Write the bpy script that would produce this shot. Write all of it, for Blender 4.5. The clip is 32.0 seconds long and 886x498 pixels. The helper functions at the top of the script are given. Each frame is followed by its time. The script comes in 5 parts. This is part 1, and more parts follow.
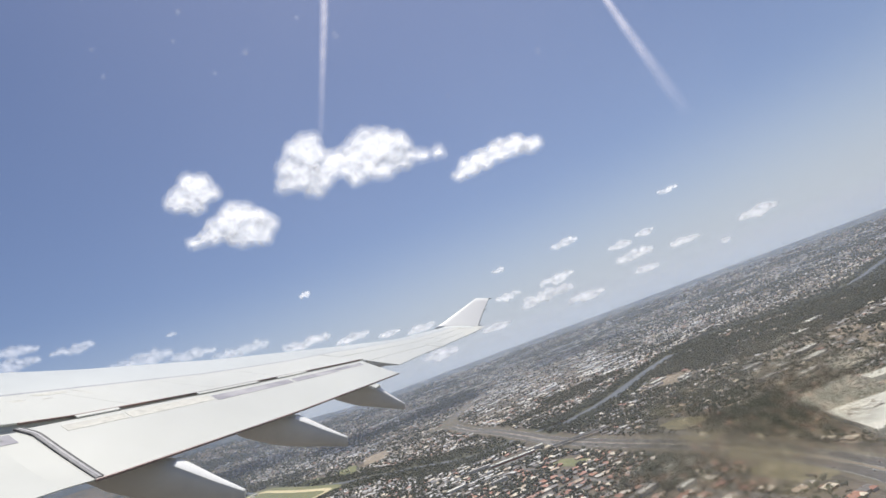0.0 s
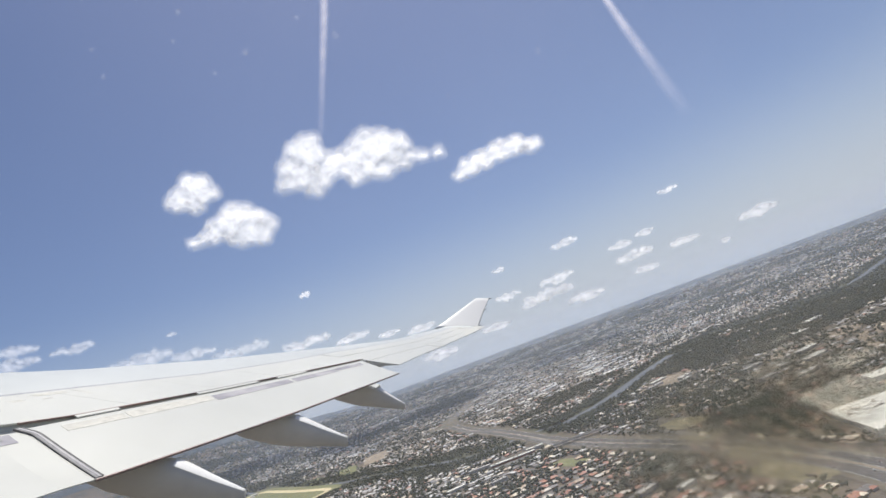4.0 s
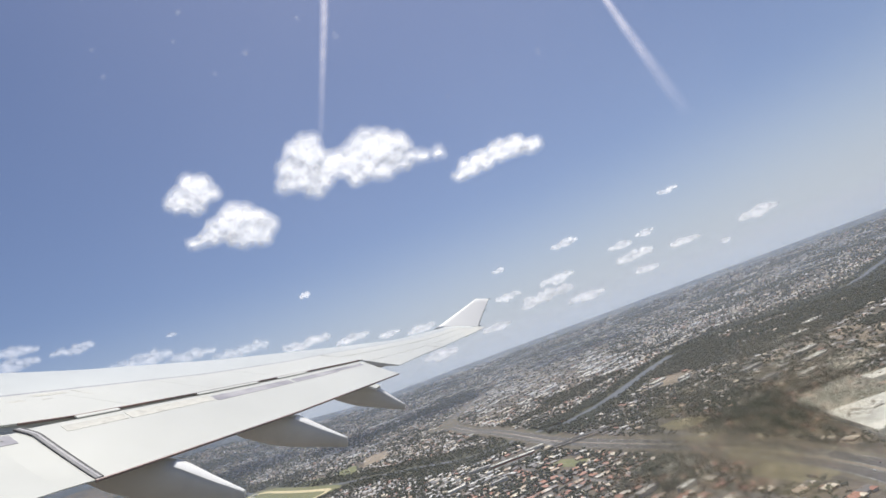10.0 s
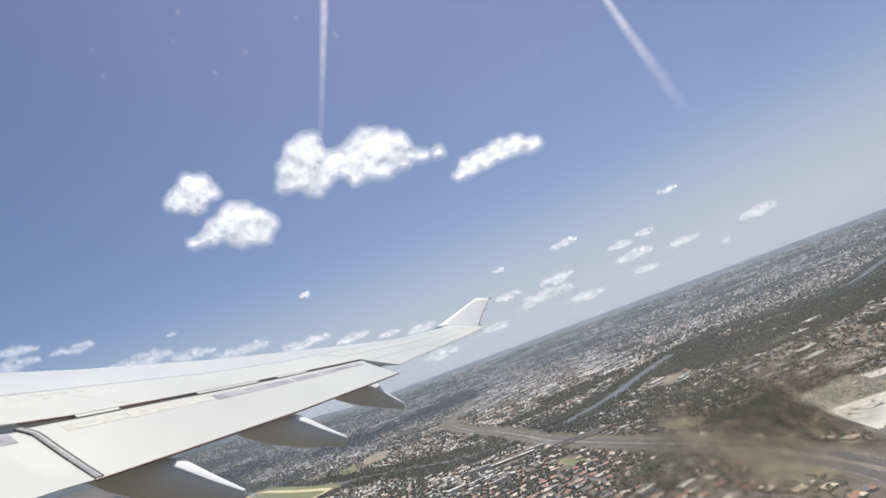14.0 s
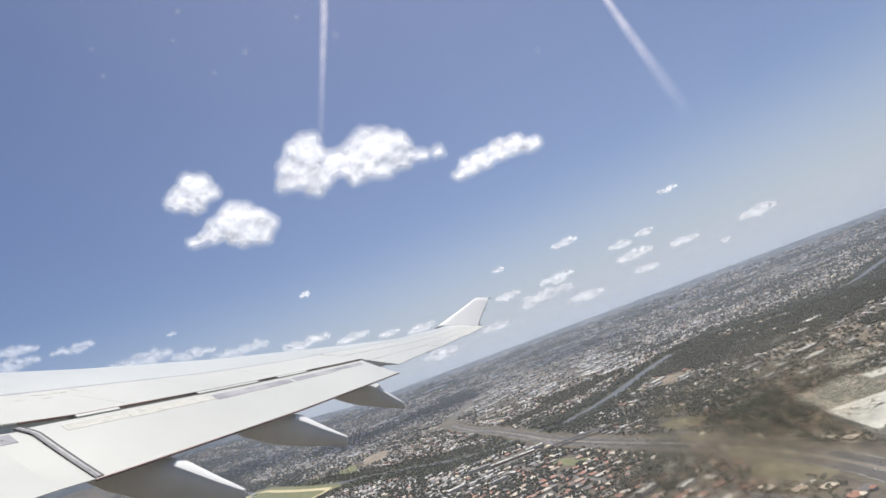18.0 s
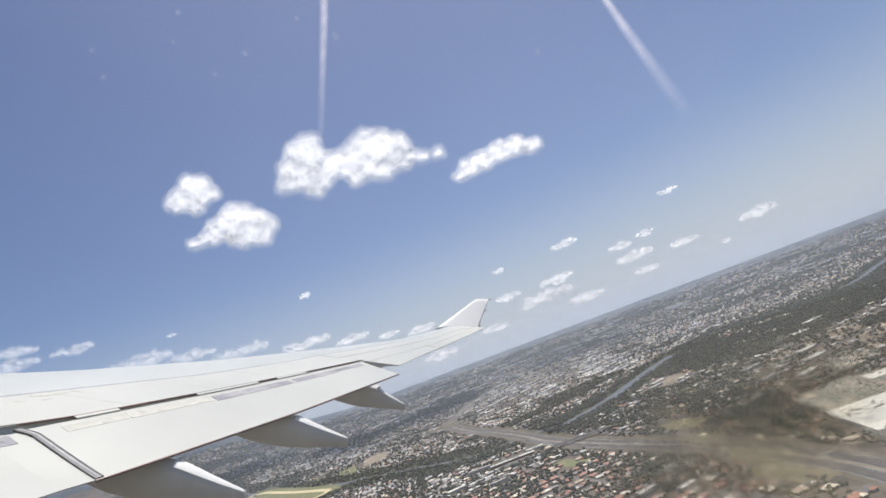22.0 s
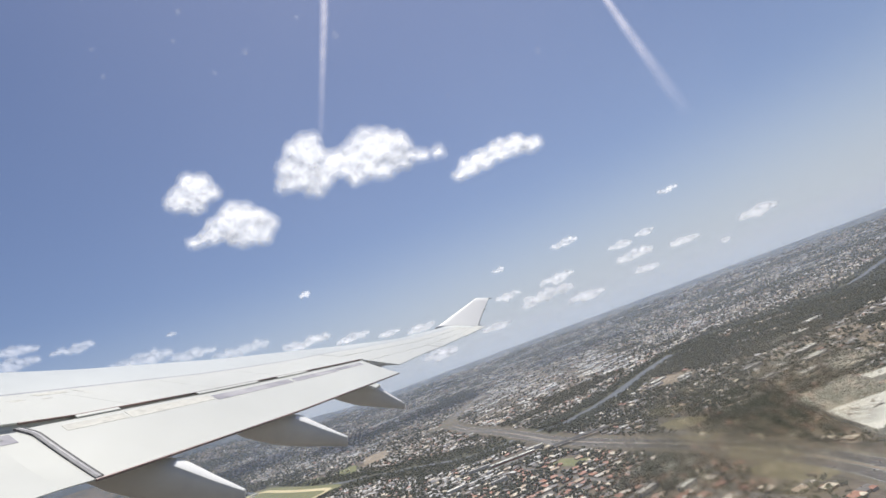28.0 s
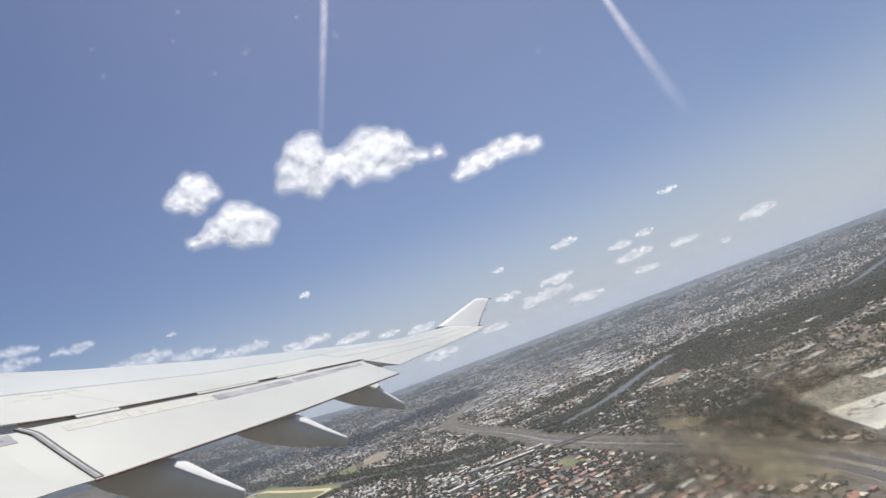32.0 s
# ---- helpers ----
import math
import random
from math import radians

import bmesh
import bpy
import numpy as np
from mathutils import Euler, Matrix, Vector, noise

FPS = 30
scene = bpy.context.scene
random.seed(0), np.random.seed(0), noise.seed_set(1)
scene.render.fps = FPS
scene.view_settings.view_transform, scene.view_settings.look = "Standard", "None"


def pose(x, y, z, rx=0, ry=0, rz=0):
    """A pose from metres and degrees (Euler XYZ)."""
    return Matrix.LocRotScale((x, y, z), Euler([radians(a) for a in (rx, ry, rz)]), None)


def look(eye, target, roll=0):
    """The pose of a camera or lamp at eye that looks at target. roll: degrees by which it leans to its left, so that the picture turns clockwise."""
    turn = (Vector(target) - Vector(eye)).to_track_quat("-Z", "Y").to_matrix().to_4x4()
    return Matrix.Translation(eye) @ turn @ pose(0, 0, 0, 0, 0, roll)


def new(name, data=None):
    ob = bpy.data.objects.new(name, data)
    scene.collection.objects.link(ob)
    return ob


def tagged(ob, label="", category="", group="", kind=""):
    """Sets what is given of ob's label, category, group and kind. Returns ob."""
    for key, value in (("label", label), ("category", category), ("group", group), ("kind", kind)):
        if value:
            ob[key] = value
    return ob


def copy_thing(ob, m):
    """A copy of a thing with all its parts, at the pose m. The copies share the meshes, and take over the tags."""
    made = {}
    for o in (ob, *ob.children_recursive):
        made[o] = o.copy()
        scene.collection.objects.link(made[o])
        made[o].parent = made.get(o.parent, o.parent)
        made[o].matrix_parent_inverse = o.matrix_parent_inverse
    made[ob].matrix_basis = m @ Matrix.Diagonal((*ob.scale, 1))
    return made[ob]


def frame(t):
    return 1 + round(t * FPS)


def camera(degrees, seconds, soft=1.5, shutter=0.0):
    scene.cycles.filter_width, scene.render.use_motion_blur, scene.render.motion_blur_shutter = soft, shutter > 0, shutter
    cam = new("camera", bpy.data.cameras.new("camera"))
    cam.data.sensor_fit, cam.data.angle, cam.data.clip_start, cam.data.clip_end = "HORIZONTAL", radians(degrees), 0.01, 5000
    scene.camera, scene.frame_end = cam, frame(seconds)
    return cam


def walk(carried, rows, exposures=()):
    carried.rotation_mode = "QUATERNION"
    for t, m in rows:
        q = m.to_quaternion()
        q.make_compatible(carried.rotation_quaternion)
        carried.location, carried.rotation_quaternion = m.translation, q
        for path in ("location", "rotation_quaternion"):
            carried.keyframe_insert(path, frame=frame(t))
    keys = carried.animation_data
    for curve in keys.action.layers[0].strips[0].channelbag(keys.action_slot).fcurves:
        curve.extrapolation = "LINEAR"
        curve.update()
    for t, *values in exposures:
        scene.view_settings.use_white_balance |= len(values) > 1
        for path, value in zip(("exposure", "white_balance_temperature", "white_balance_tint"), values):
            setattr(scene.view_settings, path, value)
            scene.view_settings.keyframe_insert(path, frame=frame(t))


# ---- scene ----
# The airliner is the still reference body: the camera is fixed at its cabin window, and the wing, the land and the clouds stand as they lie at most times.
EYE = 260.0
SEAT = pose(0, 0, EYE, 90 + 10.99) @ pose(0, 0, 0, 0, 0, -20.55)
cam = camera(74.9, 32.0, soft=1.6)
SHAKE = [(0, 0.02, 0), (2, 0.06, 0), (3.5, 0.03, 0), (6, 0.0, 0), (7.5, 0.2, 0), (8.5, 0.18, 0), (9.2, 0.15, 0), (10, 0.06, 0), (11, 0, 0), (12.5, -0.02, 0), (14.5, 0.02, 0), (17, 0.03, 0), (18, -0.02, 0), (19.5, -0.02, 0), (20.5, 0.1, 0), (21, 0.12, 0), (22, 0.09, 0), (24, 0.08, 0), (25.5, 0.0, 0), (28, 0, 0), (32, 0.03, 0)]
EXPOSURES = [(0, 0.1), (6, 0.1), (28, 0.1), (30, 0.08), (32, 0.02)]
walk(cam, [(t, SEAT @ pose(0, 0, 0, up, 0, lean)) for t, up, lean in SHAKE], EXPOSURES)

# ---- light ----
SUN_UP, SUN_AZ = 67.0, 8.0
world = bpy.data.worlds.new("sky")
scene.world = world
world.use_nodes = True
wn = world.node_tree.nodes
wl = world.node_tree.links
sky = wn.new("ShaderNodeTexSky")
sky.sky_type = "NISHITA"
sky.sun_disc = False
sky.sun_elevation = radians(SUN_UP)
sky.sun_rotation = radians(SUN_AZ)
sky.air_density, sky.dust_density, sky.ozone_density, sky.altitude = 1.0, 0.8, 3.5, 200
# pale summer haze low in the sky
where = wn.new("ShaderNodeTexCoord")
axes = wn.new("ShaderNodeSeparateXYZ")
wl.new(where.outputs["Generated"], axes.inputs["Vector"])
band = wn.new("ShaderNodeMapRange")
band.interpolation_type = "SMOOTHSTEP"
band.inputs["From Min"].default_value, band.inputs["From Max"].default_value = -0.02, 0.265
band.inputs["To Min"].default_value, band.inputs["To Max"].default_value = 0.92, 0.0
wl.new(axes.outputs["Z"], band.inputs["Value"])
tone = wn.new("ShaderNodeMix")
tone.data_type, tone.blend_type = "RGBA", "MULTIPLY"
tone.inputs["Factor"].default_value = 1.0
tone.inputs["B"].default_value = (1.05, 0.99, 1.07, 1)
wl.new(sky.outputs["Color"], tone.inputs["A"])
haze = wn.new("ShaderNodeMix")
haze.data_type = "RGBA"
haze.inputs["B"].default_value = (6.05, 6.75, 7.9, 1)
wl.new(tone.outputs["Result"], haze.inputs["A"])
wl.new(band.outputs["Result"], haze.inputs["Factor"])
wl.new(haze.outputs["Result"], wn["Background"].inputs["Color"])
wn["Background"].inputs["Strength"].default_value = 0.075
sun = new("sun", bpy.data.lights.new("sun", "SUN"))
sun.data.energy, sun.data.angle, sun.data.color = 5.0, radians(0.55), (1.0, 0.96, 0.9)
sd = Vector((math.sin(radians(SUN_AZ)) * math.cos(radians(SUN_UP)), math.cos(radians(SUN_AZ)) * math.cos(radians(SUN_UP)), math.sin(radians(SUN_UP))))
sun.matrix_world = look(sd * 1000, (0, 0, 0))
scene.cycles.transparent_max_bounces = 96
scene.cycles.diffuse_bounces = 18
scene.cycles.transmission_bounces = 18
scene.cycles.max_bounces = 22


# ---- materials ----
def surface(name, colours, rough=0.8, scale=1.0, fine=12.0, bump=0.2, metal=0.0, per=None, coord="Object", spread=0.0, spec=0.5):
    """A two-scale noise material: colours is a list of 2 or more stops; per: 'object' or 'island' picks among the stops piece by piece."""
    m = bpy.data.materials.new(name)
    m.use_nodes = True
    n, l = m.node_tree.nodes, m.node_tree.links
    b = n["Principled BSDF"]
    co = n.new("ShaderNodeTexCoord")
    big = n.new("ShaderNodeTexNoise")
    big.inputs["Scale"].default_value = scale
    big.inputs["Detail"].default_value = 5
    small = n.new("ShaderNodeTexNoise")
    small.inputs["Scale"].default_value = scale * fine
    small.inputs["Detail"].default_value = 3
    for t in (big, small):
        l.new(co.outputs[coord], t.inputs["Vector"])
    ramp = n.new("ShaderNodeValToRGB")
    el = ramp.color_ramp.elements
    while len(el) < len(colours):
        el.new(0.5)
    for i, c in enumerate(colours):
        el[i].position = i / len(colours) if per else 0.3 + 0.4 * i / (len(colours) - 1)
        el[i].color = (*c, 1)
    if per == "object":
        src = n.new("ShaderNodeObjectInfo").outputs["Random"]
    elif per == "island":
        src = n.new("ShaderNodeNewGeometry").outputs["Random Per Island"]
    else:
        src = big.outputs["Fac"]
    if per:
        ramp.color_ramp.interpolation = "CONSTANT"
    l.new(src, ramp.inputs["Fac"])
    mix = n.new("ShaderNodeMix")
    mix.data_type, mix.blend_type = "RGBA", "OVERLAY"
    mix.inputs["Factor"].default_value = 0.35 + spread
    l.new(ramp.outputs["Color"], mix.inputs["A"])
    l.new(small.outputs["Fac"], mix.inputs["B"])
    l.new(mix.outputs["Result"], b.inputs["Base Color"])
    b.inputs["Roughness"].default_value = rough
    b.inputs["Metallic"].default_value = metal
    b.inputs["Specular IOR Level"].default_value = spec
    if bump:
        bp = n.new("ShaderNodeBump")
        bp.inputs["Strength"].default_value = bump
        bp.inputs["Distance"].default_value = 0.3 / scale / fine
        l.new(small.outputs["Fac"], bp.inputs["Height"])
        l.new(bp.outputs["Normal"], b.inputs["Normal"])
    return m


M_white = surface("white_paint", [(0.545, 0.548, 0.495), (0.60, 0.602, 0.543)], 0.32, 0.25, 9, 0.01, spread=-0.28)
M_flap = surface("white_flap_paint", [(0.55, 0.552, 0.498), (0.605, 0.607, 0.545)], 0.28, 0.35, 7, 0.01, spread=-0.28)
# brighter copy of the wing white, for sunlit winglet and fairing tops
M_bright = surface("bright_white_paint", [(0.80, 0.795, 0.765), (0.86, 0.855, 0.82)], 0.3, 0.5, 9, 0.01, spread=-0.3)
M_winggrey = surface("grey_wing_paint", [(0.425, 0.45, 0.44), (0.485, 0.51, 0.495)], 0.4, 0.25, 9, 0.01, spread=-0.28)
M_fair = surface("grey_fairing_paint", [(0.48, 0.485, 0.455), (0.56, 0.565, 0.53)], 0.4, 0.5, 9, 0.01, spread=-0.2)
M_dark = surface("dark_cove", [(0.02, 0.02, 0.023), (0.05, 0.05, 0.055)], 0.7, 1.5, 9, 0.05)
M_seal = surface("grey_rubber_seal", [(0.16, 0.16, 0.17), (0.25, 0.25, 0.25)], 0.7, 2, 9, 0.05)
M_seam = surface("panel_seam", [(0.16, 0.17, 0.2), (0.28, 0.28, 0.3)], 0.6, 2, 9, 0.0)
M_worn = surface("worn_metal", [(0.43, 0.42, 0.375), (0.56, 0.55, 0.49), (0.50, 0.49, 0.44), (0.60, 0.59, 0.53)], 0.8, 2.6, 5, 0.05)
M_lilac = surface("greyed_metal", [(0.25, 0.25, 0.275), (0.32, 0.315, 0.34), (0.47, 0.46, 0.46)], 0.5, 1.0, 6, 0.03)
M_strip = surface("scuffed_lilac_metal", [(0.17, 0.168, 0.195), (0.25, 0.245, 0.275), (0.38, 0.37, 0.385)], 0.7, 1.6, 6, 0.03)
M_edge = surface("bare_metal_edge", [(0.10, 0.085, 0.085), (0.26, 0.17, 0.15)], 0.45, 0.5, 8, 0.0, 0.4)

M_ground = surface("dry_ground", [(0.030, 0.031, 0.022), (0.062, 0.053, 0.038), (0.115, 0.09, 0.066), (0.042, 0.039, 0.028)], 0.95, 0.012, 14, 0.3)
M_soil = surface("bare_sandy_soil", [(0.17, 0.138, 0.10), (0.28, 0.228, 0.168)], 0.95, 0.02, 15, 0.2)
M_verge = surface("dry_verge", [(0.065, 0.06, 0.04), (0.13, 0.108, 0.078)], 0.95, 0.03, 15, 0.2)
M_sand = surface("pale_yellow_sand", [(0.46, 0.39, 0.23), (0.55, 0.47, 0.29)], 0.95, 0.05, 15, 0.1)
M_grass = surface("mown_grass", [(0.10, 0.12, 0.05), (0.18, 0.17, 0.08)], 0.95, 0.03, 12, 0.1)
M_drygrass = surface("dry_yellow_grass", [(0.12, 0.108, 0.055), (0.19, 0.163, 0.09)], 0.95, 0.03, 12, 0.1)
M_bushland = surface("bush_floor", [(0.035, 0.04, 0.022), (0.08, 0.075, 0.045)], 0.95, 0.02, 15, 0.3)
M_asphalt = surface("asphalt", [(0.052, 0.048, 0.046), (0.078, 0.072, 0.067)], 0.85, 0.05, 20, 0.1)
M_street = surface("old_street_asphalt", [(0.09, 0.086, 0.08), (0.14, 0.132, 0.122)], 0.85, 0.05, 20, 0.1)
M_line = surface("white_road_paint", [(0.6, 0.6, 0.58), (0.75, 0.75, 0.72)], 0.7, 0.3, 9, 0.0)
M_concrete = surface("weathered_concrete", [(0.30, 0.29, 0.27), (0.42, 0.41, 0.38)], 0.85, 0.08, 15, 0.1)
M_water = surface("river_water", [(0.03, 0.04, 0.052), (0.05, 0.063, 0.078)], 0.5, 0.01, 30, 0.15)
M_paleroof = surface("pale_metal_roofing", [(0.64, 0.63, 0.55), (0.80, 0.78, 0.69)], 0.5, 0.03, 20, 0.05)
M_unit = surface("rooftop_unit_metal", [(0.2, 0.17, 0.14), (0.45, 0.4, 0.34), (0.6, 0.58, 0.52)], 0.6, 0.3, 6, 0.05, per="object")
M_belt = surface("pale_industrial_roofs", [(0.46, 0.44, 0.40), (0.60, 0.58, 0.53), (0.30, 0.29, 0.28), (0.40, 0.42, 0.43), (0.50, 0.45, 0.37)], 0.6, 0.2, 9, 0.0, per="island")
M_tilt = surface("painted_tilt_up_wall", [(0.5, 0.48, 0.43), (0.6, 0.58, 0.53)], 0.8, 0.06, 15, 0.05)
ROOFS = [(0.32, 0.145, 0.092), (0.17, 0.155, 0.15), (0.38, 0.29, 0.21), (0.27, 0.125, 0.085), (0.55, 0.50, 0.42), (0.11, 0.10, 0.095), (0.33, 0.165, 0.12), (0.66, 0.58, 0.44)]
M_roof = surface("house_roof_tiles", ROOFS, 0.7, 0.5, 9, 0.1, per="object")
M_roofs = surface("suburban_roofs", ROOFS[1:3] + ROOFS[4:] + [(0.52, 0.51, 0.48), (0.30, 0.30, 0.30), (0.40, 0.39, 0.36), (0.48, 0.47, 0.44), (0.20, 0.20, 0.205), (0.26, 0.24, 0.22), (0.58, 0.57, 0.54)], 0.7, 0.5, 9, 0.0, per="island")
M_brick = surface("house_brick", [(0.36, 0.26, 0.18), (0.5, 0.44, 0.35), (0.28, 0.17, 0.12)], 0.85, 0.6, 12, 0.1, per="object")
M_walls = surface("suburban_walls", [(0.36, 0.28, 0.2), (0.5, 0.45, 0.37), (0.45, 0.42, 0.38)], 0.85, 0.6, 12, 0.0, per="island")
M_redwall = surface("red_brown_cladding", [(0.20, 0.07, 0.05), (0.27, 0.10, 0.07)], 0.7, 0.1, 12, 0.05)
M_glass = surface("window_glass", [(0.03, 0.035, 0.04), (0.05, 0.055, 0.06)], 0.08, 1, 5, 0.0)
M_leaf = surface("eucalypt_leaves", [(0.033, 0.045, 0.024), (0.066, 0.079, 0.042), (0.05, 0.061, 0.034), (0.09, 0.092, 0.05)], 0.8, 0.4, 6, 0.2, per="object", spread=0.2)
M_wood = surface("tree_canopy", [(0.022, 0.031, 0.021), (0.042, 0.052, 0.033), (0.033, 0.042, 0.029), (0.062, 0.065, 0.041), (0.035, 0.041, 0.03)], 0.85, 0.3, 6, 0.2, per="island", spread=0.2)
M_bark = surface("bark", [(0.14, 0.11, 0.08), (0.24, 0.2, 0.16)], 0.9, 1.5, 9, 0.3)
M_car = surface("car_paint", [(0.75, 0.75, 0.74), (0.35, 0.36, 0.38), (0.06, 0.06, 0.07), (0.7, 0.7, 0.7), (0.3, 0.04, 0.03), (0.08, 0.12, 0.25), (0.55, 0.55, 0.53)], 0.25, 1, 5, 0.0, per="object")
M_tyre = surface("tyre_rubber", [(0.02, 0.02, 0.02), (0.04, 0.04, 0.04)], 0.8, 3, 9, 0.0)
M_distance = surface("haze_tinted_woodland", [(0.058, 0.070, 0.082), (0.08, 0.092, 0.105), (0.13, 0.138, 0.148)], 1.0, 0.006, 9, 0.0, spread=0.1, spec=0.0)
M_blue = surface("blue_grey_cladding", [(0.16, 0.2, 0.27), (0.22, 0.26, 0.33)], 0.5, 0.06, 15, 0.05)


def cloud_material(name, alpha, low, high, grain=0.02):
    """Bright vapour: light soaks through it; ragged gaps come from noise."""
    m = bpy.data.materials.new(name)
    m.use_nodes = True
    n, l = m.node_tree.nodes, m.node_tree.links
    n.remove(n["Principled BSDF"])
    d, t = n.new("ShaderNodeBsdfDiffuse"), n.new("ShaderNodeBsdfTranslucent")
    for s in (d, t):
        s.inputs["Color"].default_value = (1, 1, 1, 1)
    vapour = n.new("ShaderNodeMixShader")
    vapour.inputs["Fac"].default_value = 0.9
    l.new(d.outputs[0], vapour.inputs[1])
    l.new(t.outputs[0], vapour.inputs[2])
    gap, top = n.new("ShaderNodeBsdfTransparent"), n.new("ShaderNodeMixShader")
    l.new(gap.outputs[0], top.inputs[1])
    l.new(vapour.outputs[0], top.inputs[2])
    l.new(top.outputs[0], n["Material Output"].inputs["Surface"])
    co = n.new("ShaderNodeTexCoord")
    nz = n.new("ShaderNodeTexNoise")
    nz.inputs["Scale"].default_value = grain
    nz.inputs["Detail"].default_value = 6
    nz.inputs["Roughness"].default_value = 0.65
    l.new(co.outputs["Object"], nz.inputs["Vector"])
    mr = n.new("ShaderNodeMapRange")
    mr.inputs["From Min"].default_value, mr.inputs["From Max"].default_value = low, high
    mr.inputs["To Min"].default_value, mr.inputs["To Max"].default_value = 0.0, alpha
    l.new(nz.outputs["Fac"], mr.inputs["Value"])
    l.new(mr.outputs["Result"], top.inputs["Fac"])
    return m


M_shells = [cloud_material("cloud_wisp", a, lo, hi, g) for a, lo, hi, g in ((0.34, -0.4, 0.40, 0.004), (0.24, 0.0, 0.58, 0.005), (0.17, 0.24, 0.62, 0.007), (0.12, 0.33, 0.66, 0.009), (0.08, 0.38, 0.66, 0.012))]
M_veil = [cloud_material("faint_cloud", a, lo, hi, g) for a, lo, hi, g in ((0.10, -0.1, 0.55, 0.008), (0.08, 0.1, 0.62, 0.009), (0.06, 0.28, 0.66, 0.010), (0.05, 0.36, 0.66, 0.012))]
M_thin = [cloud_material("thin_cloud", a, lo, hi, g) for a, lo, hi, g in ((0.22, -0.1, 0.55, 0.008), (0.16, 0.1, 0.62, 0.009), (0.12, 0.28, 0.66, 0.010), (0.09, 0.36, 0.66, 0.012))]


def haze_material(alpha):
    """Translucent sheet for sunlit haze: it scatters a little light and thins out with height."""
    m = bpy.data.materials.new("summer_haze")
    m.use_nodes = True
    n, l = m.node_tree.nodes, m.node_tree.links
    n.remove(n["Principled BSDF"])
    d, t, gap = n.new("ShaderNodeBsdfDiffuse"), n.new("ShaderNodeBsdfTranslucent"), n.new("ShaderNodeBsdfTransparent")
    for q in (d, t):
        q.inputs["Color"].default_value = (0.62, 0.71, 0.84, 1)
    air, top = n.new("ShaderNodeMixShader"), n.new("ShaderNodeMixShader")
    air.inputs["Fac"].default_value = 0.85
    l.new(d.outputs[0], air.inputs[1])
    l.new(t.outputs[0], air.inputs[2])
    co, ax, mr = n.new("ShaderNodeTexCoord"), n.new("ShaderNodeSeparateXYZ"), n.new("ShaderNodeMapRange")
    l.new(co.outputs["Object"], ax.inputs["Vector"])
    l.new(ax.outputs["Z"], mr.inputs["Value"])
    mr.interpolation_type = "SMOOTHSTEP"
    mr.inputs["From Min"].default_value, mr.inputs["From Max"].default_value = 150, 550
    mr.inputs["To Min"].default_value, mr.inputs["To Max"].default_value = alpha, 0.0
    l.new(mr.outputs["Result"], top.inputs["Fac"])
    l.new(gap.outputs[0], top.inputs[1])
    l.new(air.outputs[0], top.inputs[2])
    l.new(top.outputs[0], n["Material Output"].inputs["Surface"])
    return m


# the farthest curtains are denser, added to pale the low sky
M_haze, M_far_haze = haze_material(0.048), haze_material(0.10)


def glint_material():
    """Sun glare drawn as a streak, soft at its sides and fading at its end."""
    m = bpy.data.materials.new("painted_glare")
    m.use_nodes = True
    n, l = m.node_tree.nodes, m.node_tree.links
    n.remove(n["Principled BSDF"])
    t, gap, top = n.new("ShaderNodeBsdfTranslucent"), n.new("ShaderNodeBsdfTransparent"), n.new("ShaderNodeMixShader")
    t.inputs["Color"].default_value = (0.88, 0.85, 0.92, 1)
    uv, ax = n.new("ShaderNodeUVMap"), n.new("ShaderNodeSeparateXYZ")
    l.new(uv.outputs["UV"], ax.inputs["Vector"])
    side, end, nz = n.new("ShaderNodeMapRange"), n.new("ShaderNodeMapRange"), n.new("ShaderNodeTexNoise")
    off, dist = n.new("ShaderNodeMath"), n.new("ShaderNodeMath")
    off.operation, dist.operation = "SUBTRACT", "ABSOLUTE"
    off.inputs[1].default_value = 0.5
    l.new(ax.outputs["X"], off.inputs[0])
    l.new(off.outputs[0], dist.inputs[0])
    side.interpolation_type = "SMOOTHSTEP"
    side.inputs["From Min"].default_value, side.inputs["From Max"].default_value = 0.02, 0.5
    side.inputs["To Min"].default_value, side.inputs["To Max"].default_value = 1.0, 0.0
    l.new(dist.outputs[0], side.inputs["Value"])
    end.inputs["From Min"].default_value, end.inputs["From Max"].default_value = 0.15, 1.0
    end.inputs["To Min"].default_value, end.inputs["To Max"].default_value = 0.5, 0.0
    l.new(ax.outputs["Y"], end.inputs["Value"])
    nz.inputs["Scale"].default_value = 300
    nz.inputs["Detail"].default_value = 4
    co = n.new("ShaderNodeTexCoord")
    l.new(co.outputs["Object"], nz.inputs["Vector"])
    a, b = n.new("ShaderNodeMath"), n.new("ShaderNodeMath")
    a.operation = b.operation = "MULTIPLY"
    l.new(side.outputs[0], a.inputs[0])
    l.new(end.outputs[0], a.inputs[1])
    vary = n.new("ShaderNodeMapRange")
    vary.inputs["From Min"].default_value, vary.inputs["From Max"].default_value = 0.3, 0.7
    vary.inputs["To Min"].default_value, vary.inputs["To Max"].default_value = 0.6, 1.1
    l.new(nz.outputs["Fac"], vary.inputs["Value"])
    l.new(a.outputs[0], b.inputs[0])
    l.new(vary.outputs[0], b.inputs[1])
    l.new(b.outputs[0], top.inputs["Fac"])
    l.new(gap.outputs[0], top.inputs[1])
    l.new(t.outputs[0], top.inputs[2])
    l.new(top.outputs[0], n["Material Output"].inputs["Surface"])
    return m


M_glint = glint_material()
M_speck = cloud_material("pale_dirt_speck", 0.07, 0.4, 0.65, 900)


